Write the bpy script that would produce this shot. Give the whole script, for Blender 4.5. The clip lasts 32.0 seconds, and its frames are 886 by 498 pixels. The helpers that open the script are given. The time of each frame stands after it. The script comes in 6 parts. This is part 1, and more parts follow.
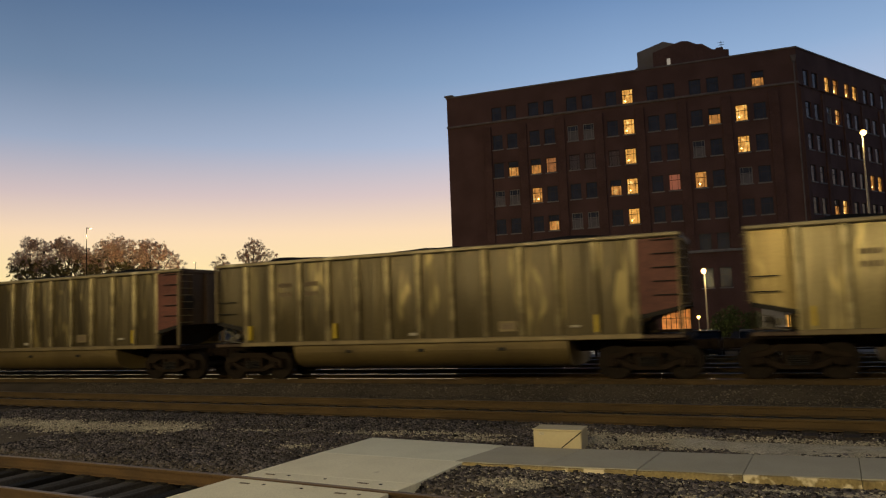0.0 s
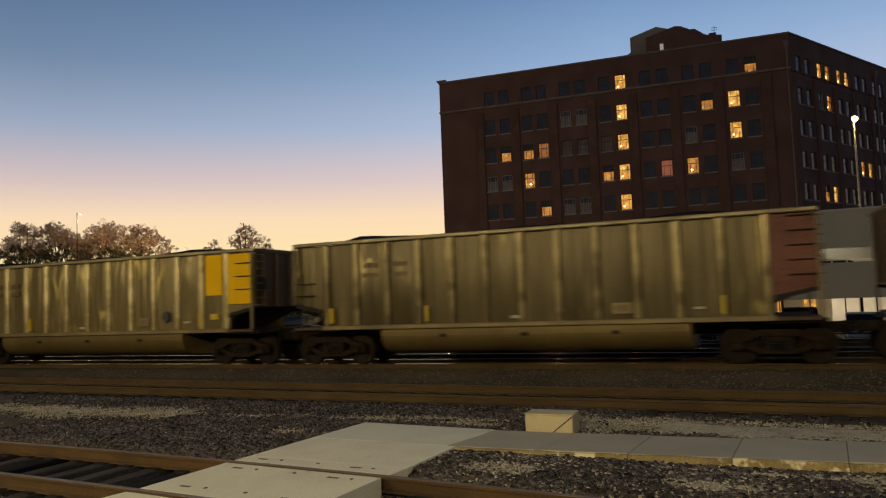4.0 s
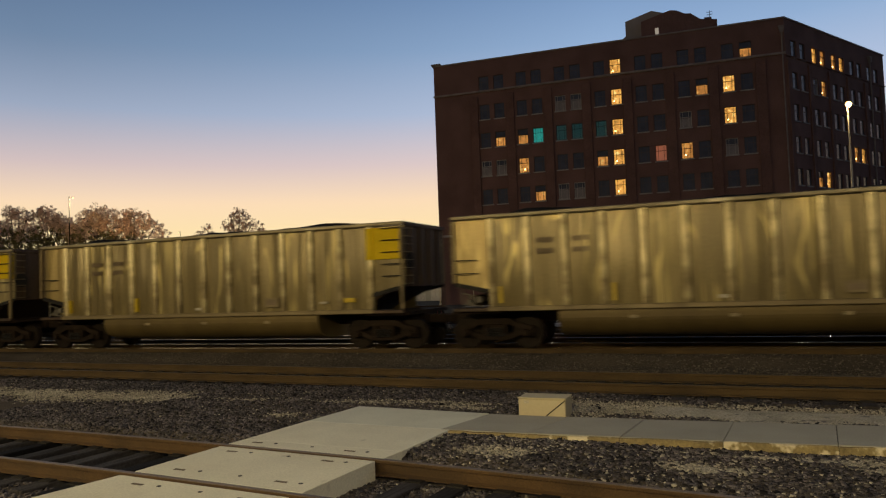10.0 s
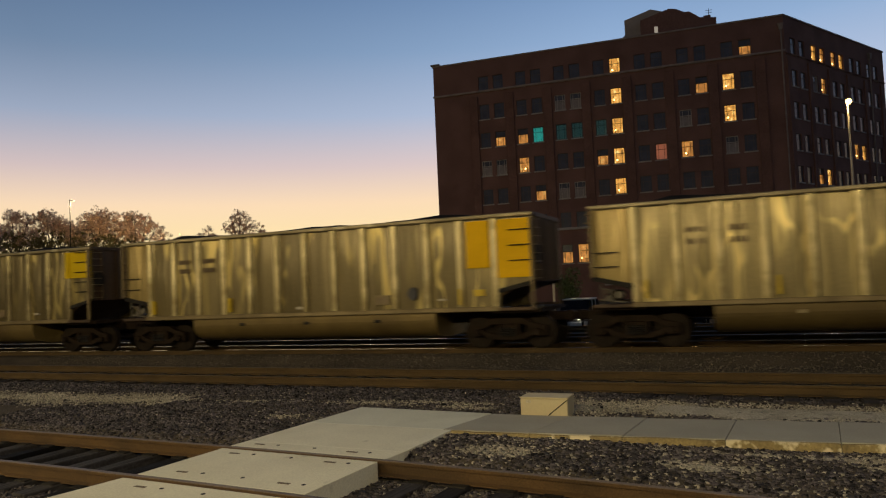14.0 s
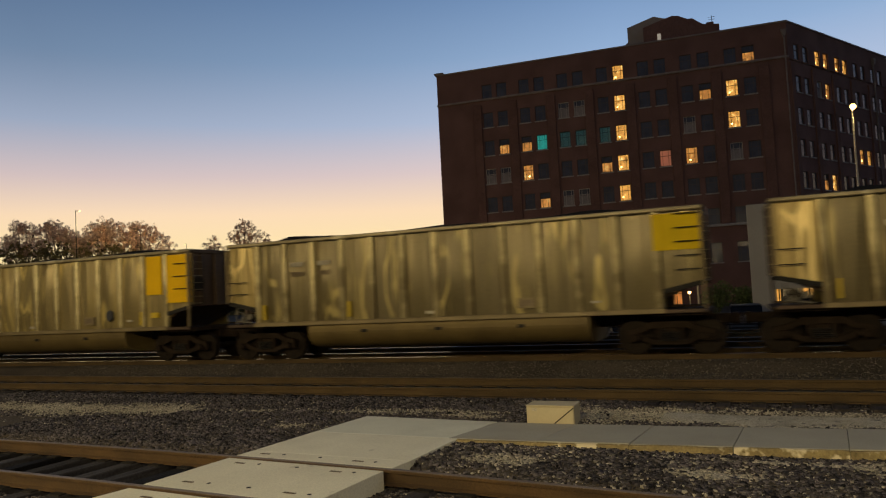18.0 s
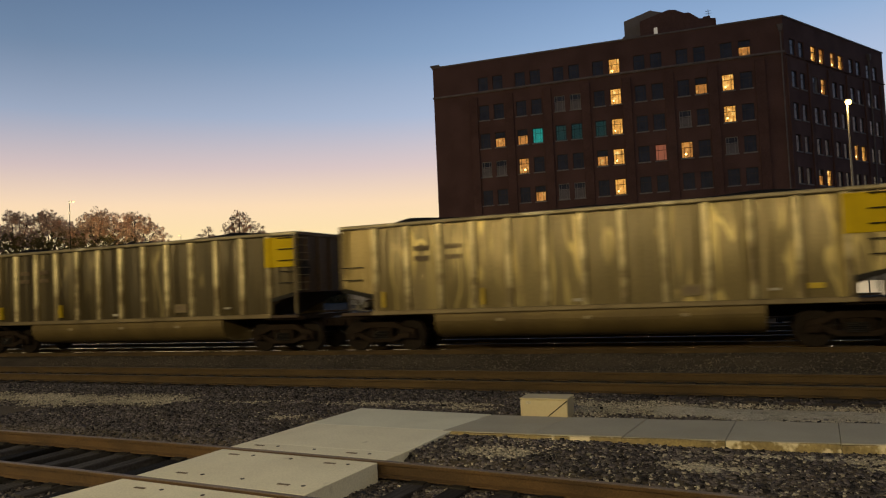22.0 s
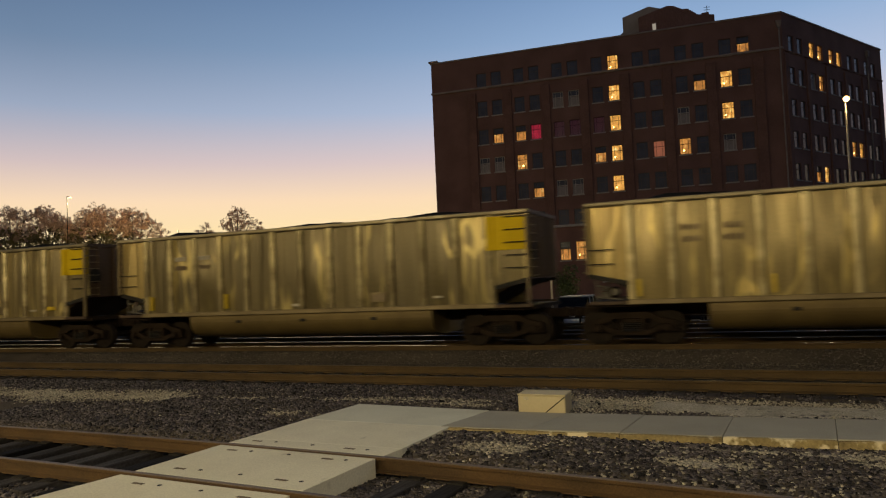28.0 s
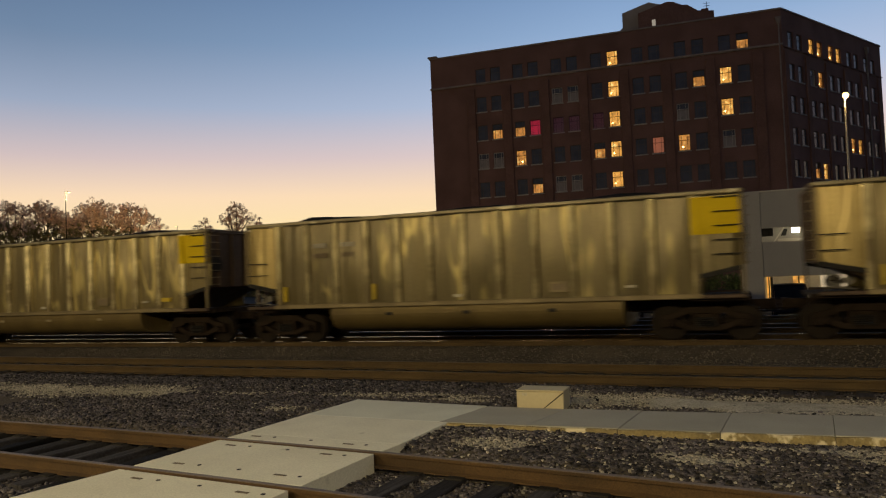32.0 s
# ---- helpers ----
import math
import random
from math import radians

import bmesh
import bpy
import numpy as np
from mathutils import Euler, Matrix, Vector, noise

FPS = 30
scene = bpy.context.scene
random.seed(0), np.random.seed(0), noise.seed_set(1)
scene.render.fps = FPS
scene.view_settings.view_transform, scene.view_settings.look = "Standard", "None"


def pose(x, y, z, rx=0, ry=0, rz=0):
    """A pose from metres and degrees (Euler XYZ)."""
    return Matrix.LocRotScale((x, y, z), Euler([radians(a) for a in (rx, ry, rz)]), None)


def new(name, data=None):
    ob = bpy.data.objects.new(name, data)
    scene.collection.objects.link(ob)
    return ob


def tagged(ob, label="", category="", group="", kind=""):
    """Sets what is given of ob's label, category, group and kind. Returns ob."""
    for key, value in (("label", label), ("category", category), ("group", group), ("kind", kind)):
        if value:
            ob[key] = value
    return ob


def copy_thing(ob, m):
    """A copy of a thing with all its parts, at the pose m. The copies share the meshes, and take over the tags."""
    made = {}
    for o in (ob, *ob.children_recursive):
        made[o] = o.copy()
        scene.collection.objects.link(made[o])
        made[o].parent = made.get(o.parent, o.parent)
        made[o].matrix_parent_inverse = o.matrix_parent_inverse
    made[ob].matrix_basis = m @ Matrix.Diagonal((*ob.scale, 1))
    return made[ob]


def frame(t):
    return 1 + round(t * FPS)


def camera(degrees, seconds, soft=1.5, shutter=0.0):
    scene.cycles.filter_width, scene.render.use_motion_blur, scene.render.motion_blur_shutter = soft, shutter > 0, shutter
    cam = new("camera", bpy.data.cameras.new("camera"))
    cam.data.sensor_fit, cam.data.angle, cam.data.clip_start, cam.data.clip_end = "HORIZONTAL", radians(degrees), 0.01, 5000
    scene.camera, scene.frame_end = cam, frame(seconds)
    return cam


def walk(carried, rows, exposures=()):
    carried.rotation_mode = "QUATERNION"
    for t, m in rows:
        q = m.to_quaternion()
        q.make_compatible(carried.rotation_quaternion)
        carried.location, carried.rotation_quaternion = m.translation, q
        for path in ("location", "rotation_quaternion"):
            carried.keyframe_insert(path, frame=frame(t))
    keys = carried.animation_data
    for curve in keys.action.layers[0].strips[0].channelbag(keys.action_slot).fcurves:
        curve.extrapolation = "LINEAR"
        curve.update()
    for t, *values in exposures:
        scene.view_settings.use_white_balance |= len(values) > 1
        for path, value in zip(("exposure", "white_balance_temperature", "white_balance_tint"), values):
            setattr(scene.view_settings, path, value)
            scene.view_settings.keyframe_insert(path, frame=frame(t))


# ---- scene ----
EYE_Z = 1.92
cam = camera(62.98, 32.0, soft=1.2, shutter=0.55)
# the turn of the hand-held camera, which stays in one place: seconds and Euler degrees
VIEW = [
    (0, 95.086, 2.147, 23.982), (0.5, 95.035, 2.132, 23.979), (1, 94.977, 2.070, 23.964), (1.5, 94.996, 2.039, 23.958),
    (2, 94.982, 2.017, 23.945), (2.5, 94.791, 2.052, 23.834), (3, 94.448, 2.073, 23.640), (3.5, 94.129, 2.154, 23.464),
    (5.5, 93.742, 2.148, 23.280), (6, 93.697, 2.169, 23.263), (6.5, 93.627, 2.195, 23.252), (7, 93.553, 2.315, 23.241),
    (7.5, 93.512, 2.390, 23.231), (8, 93.410, 2.316, 23.188), (8.5, 93.165, 2.163, 23.082), (9, 92.877, 2.093, 22.965),
    (9.5, 92.720, 2.111, 22.909), (10, 92.686, 2.084, 22.902), (10.5, 92.606, 2.108, 22.863), (11, 92.385, 2.141, 22.800),
    (11.5, 92.144, 2.235, 22.687), (12, 92.061, 2.344, 22.665), (12.5, 92.142, 2.369, 22.718), (13, 92.326, 2.374, 22.785),
    (13.5, 92.528, 2.469, 22.890), (14, 92.711, 2.526, 22.990), (14.5, 92.883, 2.595, 23.089), (16.5, 93.235, 2.829, 23.274),
    (17, 93.267, 2.886, 23.310), (17.5, 93.332, 2.931, 23.359), (18, 93.375, 2.873, 23.381), (18.5, 93.389, 2.869, 23.388),
    (19, 93.383, 2.804, 23.373), (19.5, 93.384, 2.698, 23.307), (20, 93.336, 2.485, 23.226), (20.5, 93.166, 2.319, 23.133),
    (21, 92.960, 2.235, 23.031), (21.5, 92.825, 2.337, 22.982), (22, 92.783, 2.539, 22.972), (22.5, 92.805, 2.643, 23.014),
    (23, 92.834, 2.711, 23.043), (23.5, 92.780, 2.715, 23.040), (24, 92.613, 2.724, 22.966), (24.5, 92.352, 2.652, 22.860),
    (25, 92.151, 2.594, 22.749), (25.5, 92.153, 2.562, 22.716), (27.5, 92.548, 2.476, 22.840), (28, 92.467, 2.480, 22.818),
    (28.5, 92.470, 2.464, 22.814), (29, 92.529, 2.439, 22.830), (29.5, 92.612, 2.477, 22.888), (30, 92.592, 2.421, 22.886),
    (30.5, 92.441, 2.343, 22.807), (31, 92.266, 2.288, 22.749), (31.5, 92.163, 2.267, 22.725), (32, 92.127, 2.362, 22.721),
]
walk(cam, [(t, pose(0, 0, EYE_Z, rx, ry, rz)) for t, rx, ry, rz in VIEW], [(0, 0.0), (32, 0.0)])


# ---------------------------------------------------------------- light
def lin(r, g, b):
    return tuple((c / 255 / 12.92 if c < 10 else ((c / 255 + 0.055) / 1.055) ** 2.4) for c in (r, g, b)) + (1.0,)


def ramp(nt, stops, fac):
    n = nt.nodes.new("ShaderNodeValToRGB")
    el = n.color_ramp.elements
    el[0].position, el[0].color = stops[0]
    el[1].position, el[1].color = stops[-1]
    for p, c in stops[1:-1]:
        e = el.new(p)
        e.color = c
    nt.links.new(fac, n.inputs[0])
    return n.outputs[0]


def make_world():
    """Dusk: the sun is down behind the trees, a peach band low in the sky there, deep blue overhead and behind."""
    w = bpy.data.worlds.new("dusk_sky")
    w.use_nodes = True
    nt = w.node_tree
    nt.nodes.clear()
    out = nt.nodes.new("ShaderNodeOutputWorld")
    bg = nt.nodes.new("ShaderNodeBackground")
    tc = nt.nodes.new("ShaderNodeTexCoord")
    sep = nt.nodes.new("ShaderNodeSeparateXYZ")
    nt.links.new(tc.outputs["Generated"], sep.inputs[0])
    glow = ramp(nt, [(0.0, lin(255, 224, 156)), (0.06, lin(255, 229, 170)), (0.115, lin(252, 221, 184)),
                     (0.165, lin(218, 199, 198)), (0.23, lin(169, 183, 208)), (0.31, lin(130, 156, 189)),
                     (0.40, lin(98, 127, 166)), (0.6, lin(60, 80, 109)), (1.0, lin(34, 44, 60))], sep.outputs[2])
    away = ramp(nt, [(0.0, lin(64, 58, 60)), (0.2, lin(68, 69, 80)), (0.45, lin(63, 76, 98)),
                     (1.0, lin(34, 44, 60))], sep.outputs[2])
    dot = nt.nodes.new("ShaderNodeVectorMath")
    dot.operation = "DOT_PRODUCT"
    a = radians(-19)
    dot.inputs[1].default_value = (math.sin(a), math.cos(a), 0)
    nt.links.new(tc.outputs["Generated"], dot.inputs[0])
    mr = nt.nodes.new("ShaderNodeMapRange")
    mr.interpolation_type = "SMOOTHSTEP"
    mr.inputs["From Min"].default_value, mr.inputs["From Max"].default_value = -0.2, 0.9
    nt.links.new(dot.outputs["Value"], mr.inputs["Value"])
    mix = nt.nodes.new("ShaderNodeMix")
    mix.data_type = "RGBA"
    nt.links.new(mr.outputs[0], mix.inputs["Factor"])
    nt.links.new(away, mix.inputs["A"])
    nt.links.new(glow, mix.inputs["B"])
    # the upper sky is a little brighter away from the afterglow
    side = nt.nodes.new("ShaderNodeMapRange")
    side.inputs["From Min"].default_value, side.inputs["From Max"].default_value = -0.75, -0.15
    side.inputs["To Min"].default_value, side.inputs["To Max"].default_value = 0.76, 1.26
    nt.links.new(sep.outputs[0], side.inputs["Value"])
    high = nt.nodes.new("ShaderNodeMapRange")
    high.inputs["From Min"].default_value, high.inputs["From Max"].default_value = 0.12, 0.3
    nt.links.new(sep.outputs[2], high.inputs["Value"])
    gain = nt.nodes.new("ShaderNodeMix")
    gain.data_type = "FLOAT"
    gain.inputs["A"].default_value = 1.0
    nt.links.new(high.outputs[0], gain.inputs["Factor"])
    nt.links.new(side.outputs[0], gain.inputs["B"])
    nt.links.new(mix.outputs["Result"], bg.inputs["Color"])
    nt.links.new(gain.outputs["Result"], bg.inputs["Strength"])
    nt.links.new(bg.outputs[0], out.inputs[0])
    scene.world = w


make_world()

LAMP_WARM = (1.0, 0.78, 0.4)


def light(name, at, watts, colour, radius=0.15):
    d = bpy.data.lights.new(name, "POINT")
    d.energy, d.color, d.shadow_soft_size = watts, colour, radius
    ob = new(name, d)
    ob.location = at
    return ob


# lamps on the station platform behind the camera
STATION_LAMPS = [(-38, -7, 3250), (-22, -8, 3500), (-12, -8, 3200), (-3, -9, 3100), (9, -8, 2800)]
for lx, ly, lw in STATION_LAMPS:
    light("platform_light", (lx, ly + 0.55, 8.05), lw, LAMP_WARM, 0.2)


# ---------------------------------------------------------------- materials
def mat(name, base, dark=None, rough=0.7, metal=0.0, scale=3.0, fine=40.0, stretch=(1, 1, 1), amount=0.6, bump=0.2,
        vary=0.0, island=0.0, coat=0.0, spots=None, waves=None, grain=0.25):
    """A surface with two scales of change: a broad one between base and dark, a fine grain, and relief."""
    m = bpy.data.materials.new(name)
    m.use_nodes = True
    nt = m.node_tree
    L = nt.links.new
    bs = nt.nodes["Principled BSDF"]
    base = tuple(base) + (1.0,) if len(base) == 3 else base
    dark = tuple(c * 0.55 for c in base[:3]) + (1.0,) if dark is None else (tuple(dark) + (1.0,) if len(dark) == 3 else dark)
    tc = nt.nodes.new("ShaderNodeTexCoord")
    mp = nt.nodes.new("ShaderNodeMapping")
    mp.inputs["Scale"].default_value = stretch
    L(tc.outputs["Object"], mp.inputs[0])
    info = nt.nodes.new("ShaderNodeObjectInfo")
    mul = nt.nodes.new("ShaderNodeMath")
    mul.operation = "MULTIPLY"
    mul.inputs[1].default_value = 57.0
    L(info.outputs["Random"], mul.inputs[0])
    big = nt.nodes.new("ShaderNodeTexNoise")
    big.noise_dimensions = "4D"
    big.inputs["Scale"].default_value, big.inputs["Detail"].default_value = scale, 6
    L(mp.outputs[0], big.inputs["Vector"])
    L(mul.outputs[0], big.inputs["W"])
    sml = nt.nodes.new("ShaderNodeTexNoise")
    sml.inputs["Scale"].default_value, sml.inputs["Detail"].default_value = fine, 4
    L(tc.outputs["Object"], sml.inputs["Vector"])
    mr = nt.nodes.new("ShaderNodeMapRange")
    mr.inputs["From Min"].default_value, mr.inputs["From Max"].default_value = 0.5 - 0.25 * amount, 0.5 + 0.25
    L(big.outputs["Fac"], mr.inputs["Value"])
    mix = nt.nodes.new("ShaderNodeMix")
    mix.data_type = "RGBA"
    mix.inputs["A"].default_value, mix.inputs["B"].default_value = base, dark
    L(mr.outputs[0], mix.inputs["Factor"])
    hsv = nt.nodes.new("ShaderNodeHueSaturation")
    L(mix.outputs["Result"], hsv.inputs["Color"])
    val = nt.nodes.new("ShaderNodeMapRange")
    val.inputs["From Min"].default_value, val.inputs["From Max"].default_value = 0.3, 0.7
    val.inputs["To Min"].default_value, val.inputs["To Max"].default_value = 1 - grain, 1 + grain
    L(sml.outputs["Fac"], val.inputs["Value"])
    last = val.outputs[0]
    for k, src in ((vary, info.outputs["Random"]), (island, None)):
        if k:
            if src is None:
                src = nt.nodes.new("ShaderNodeNewGeometry").outputs["Random Per Island"]
            r = nt.nodes.new("ShaderNodeMapRange")
            r.inputs["To Min"].default_value, r.inputs["To Max"].default_value = 1 - k, 1 + k
            L(src, r.inputs["Value"])
            mm = nt.nodes.new("ShaderNodeMath")
            mm.operation = "MULTIPLY"
            L(last, mm.inputs[0])
            L(r.outputs[0], mm.inputs[1])
            last = mm.outputs[0]
    L(last, hsv.inputs["Value"])
    colour = hsv.outputs[0]
    if spots:
        col, sscale, lo, hi = spots
        sn = nt.nodes.new("ShaderNodeTexNoise")
        sn.noise_dimensions = "4D"
        sn.inputs["Scale"].default_value, sn.inputs["Detail"].default_value = sscale, 7
        L(mp.outputs[0], sn.inputs["Vector"])
        L(mul.outputs[0], sn.inputs["W"])
        sr = nt.nodes.new("ShaderNodeMapRange")
        sr.inputs["From Min"].default_value, sr.inputs["From Max"].default_value = lo, hi
        L(sn.outputs["Fac"], sr.inputs["Value"])
        m2 = nt.nodes.new("ShaderNodeMix")
        m2.data_type = "RGBA"
        L(sr.outputs[0], m2.inputs["Factor"])
        L(colour, m2.inputs["A"])
        m2.inputs["B"].default_value = tuple(col) + (1.0,)
        colour = m2.outputs["Result"]
    L(colour, bs.inputs["Base Color"])
    rr = nt.nodes.new("ShaderNodeMapRange")
    rr.inputs["To Min"].default_value, rr.inputs["To Max"].default_value = max(0.03, rough - 0.12), min(1, rough + 0.12)
    L(big.outputs["Fac"], rr.inputs["Value"])
    L(rr.outputs[0], bs.inputs["Roughness"])
    bs.inputs["Metallic"].default_value = metal
    bs.inputs["Coat Weight"].default_value = coat
    if bump:
        bp = nt.nodes.new("ShaderNodeBump")
        bp.inputs["Strength"].default_value, bp.inputs["Distance"].default_value = bump, 0.02
        L(sml.outputs["Fac"], bp.inputs["Height"])
        L(bp.outputs[0], bs.inputs["Normal"])
        if waves:
            ws, stretched, deep = waves
            mp2 = nt.nodes.new("ShaderNodeMapping")
            mp2.inputs["Scale"].default_value = stretched
            L(tc.outputs["Object"], mp2.inputs[0])
            wn = nt.nodes.new("ShaderNodeTexNoise")
            wn.noise_dimensions = "4D"
            wn.inputs["Scale"].default_value, wn.inputs["Detail"].default_value = ws, 2
            L(mp2.outputs[0], wn.inputs["Vector"])
            L(mul.outputs[0], wn.inputs["W"])
            b2 = nt.nodes.new("ShaderNodeBump")
            b2.inputs["Strength"].default_value, b2.inputs["Distance"].default_value = 1.0, deep
            L(wn.outputs["Fac"], b2.inputs["Height"])
            L(b2.outputs[0], bp.inputs["Normal"])
    return m


def glow(name, colour, strength, vary=0.0, scale=0.0, hot=None):
    m = bpy.data.materials.new(name)
    m.use_nodes = True
    nt = m.node_tree
    bs = nt.nodes["Principled BSDF"]
    bs.inputs["Base Color"].default_value = (0.3, 0.28, 0.25, 1)
    bs.inputs["Roughness"].default_value = 0.8
    bs.inputs["Emission Strength"].default_value = strength
    if scale:
        tc = nt.nodes.new("ShaderNodeTexCoord")
        no = nt.nodes.new("ShaderNodeTexNoise")
        no.noise_dimensions = "4D"
        info = nt.nodes.new("ShaderNodeObjectInfo")
        mu = nt.nodes.new("ShaderNodeMath")
        mu.operation = "MULTIPLY"
        mu.inputs[1].default_value = 31.0
        nt.links.new(info.outputs["Random"], mu.inputs[0])
        nt.links.new(mu.outputs[0], no.inputs["W"])
        no.inputs["Scale"].default_value = scale
        nt.links.new(tc.outputs["Object"], no.inputs["Vector"])
        c = tuple(colour) + (1.0,)
        stops = [(0.3, tuple(k * (1 - vary) for k in colour) + (1.0,)), (0.58 if hot else 0.7, c)]
        if hot:
            stops.append((0.7, tuple(hot) + (1.0,)))
        o = ramp(nt, stops, no.outputs["Fac"])
        nt.links.new(o, bs.inputs["Emission Color"])
    else:
        bs.inputs["Emission Color"].default_value = tuple(colour) + (1.0,)
    return m


def glass(name, colour, rough=0.05):
    m = bpy.data.materials.new(name)
    m.use_nodes = True
    bs = m.node_tree.nodes["Principled BSDF"]
    bs.inputs["Base Color"].default_value = tuple(colour) + (1.0,)
    bs.inputs["Roughness"].default_value = rough
    bs.inputs["Transmission Weight"].default_value = 1.0
    bs.inputs["IOR"].default_value = 1.45
    return m


GRAVEL = mat("dark_ballast_gravel", (0.11, 0.09, 0.066), (0.055, 0.046, 0.036), 0.9, scale=0.7, fine=26, bump=1.0,
             spots=((0.26, 0.24, 0.2), 0.35, 0.62, 0.72))
STONE = mat("crushed_stone", (0.098, 0.088, 0.09), (0.041, 0.037, 0.039), 0.9, scale=2, fine=60, island=0.9, bump=0.3)
BROWN_STONE = mat("brown_dusty_ballast", (0.128, 0.11, 0.085), (0.07, 0.06, 0.047), 0.9, scale=2, fine=60, island=0.5, bump=0.3)
PALE_STONE = mat("pale_limestone_gravel", (0.37, 0.34, 0.27), (0.22, 0.2, 0.15), 0.85, scale=2, fine=60, island=0.45, bump=0.3)
PALE_SAND = mat("pale_fine_gravel", (0.5, 0.46, 0.36), (0.26, 0.24, 0.18), 0.95, scale=3, fine=45, bump=0.9, grain=0.5, spots=((0.12, 0.11, 0.1), 9.0, 0.6, 0.68))
OLD_RAIL = mat("dark_brown_rail", (0.085, 0.052, 0.016), (0.045, 0.028, 0.01), 0.85, 0.1, scale=4, fine=60, stretch=(0.3, 1, 1), bump=0.4)
RUST = mat("rusty_rail_side", (0.098, 0.054, 0.017), (0.043, 0.026, 0.011), 0.8, 0.2, scale=4, fine=60, stretch=(0.3, 1, 1), bump=0.4)
WORN = mat("worn_brown_rail_head", (0.2, 0.15, 0.11), (0.12, 0.09, 0.065), 0.5, 0.35, scale=6, fine=30, stretch=(0.1, 1, 1), bump=0.03)
DULL_HEAD = mat("dull_brown_rail_head", (0.12, 0.085, 0.04), (0.07, 0.05, 0.025), 0.42, 0.35, scale=6, fine=30, stretch=(0.1, 1, 1), bump=0.03)
SHINE = mat("polished_rail_head", (0.75, 0.72, 0.66), (0.6, 0.57, 0.52), 0.16, 1.0, scale=6, fine=30, stretch=(0.1, 1, 1), bump=0.02)
TIE = mat("weathered_wooden_tie", (0.045, 0.042, 0.043), (0.011, 0.01, 0.01), 0.85, scale=3, fine=30, stretch=(8, 0.6, 4), vary=0.75, bump=0.6)
SUNK_TIE = mat("sunken_dark_tie", (0.06, 0.05, 0.045), (0.025, 0.022, 0.02), 0.9, scale=3, fine=30, stretch=(8, 0.6, 4), vary=0.4, bump=0.6)
CONCRETE = mat("pale_precast_concrete", (0.74, 0.71, 0.56), (0.63, 0.6, 0.47), 0.8, scale=1.2, fine=50, bump=0.06, vary=0.05, grain=0.1,
               spots=((0.2, 0.17, 0.12), 2.5, 0.66, 0.8))
GREENISH_CONCRETE = mat("greenish_concrete", (0.68, 0.675, 0.55), (0.58, 0.575, 0.465), 0.8, scale=1.5, fine=50, bump=0.06, grain=0.08)
WALKWAY = mat("grey_walkway_concrete", (0.36, 0.345, 0.28), (0.31, 0.295, 0.24), 0.85, scale=1.5, fine=45, bump=0.06, vary=0.06, grain=0.08)
EDGE_STONE = mat("stained_concrete_edge", (0.3, 0.235, 0.1), (0.17, 0.13, 0.06), 0.85, scale=2.5, fine=30, bump=0.4, spots=((0.66, 0.58, 0.38), 3.6, 0.52, 0.57))
CREAM = mat("cream_painted_metal", (0.55, 0.48, 0.3), (0.48, 0.415, 0.26), 0.5, scale=2, fine=20, bump=0.02, grain=0.04)
PAD = mat("rust_stained_recess", (0.17, 0.13, 0.075), (0.06, 0.045, 0.03), 0.9, scale=9, fine=60, bump=0.3)
IRON = mat("dark_cast_iron", (0.035, 0.032, 0.028), (0.018, 0.017, 0.016), 0.65, 0.3, scale=3, fine=40, bump=0.3)
ASPHALT = mat("worn_asphalt", (0.042, 0.04, 0.038), (0.03, 0.029, 0.028), 0.9, scale=0.2, fine=30, bump=0.3)
for dry in (ASPHALT, GRAVEL, STONE, BROWN_STONE, IRON, TIE, SUNK_TIE):
    dry.node_tree.nodes["Principled BSDF"].inputs["Specular IOR Level"].default_value = 0.12


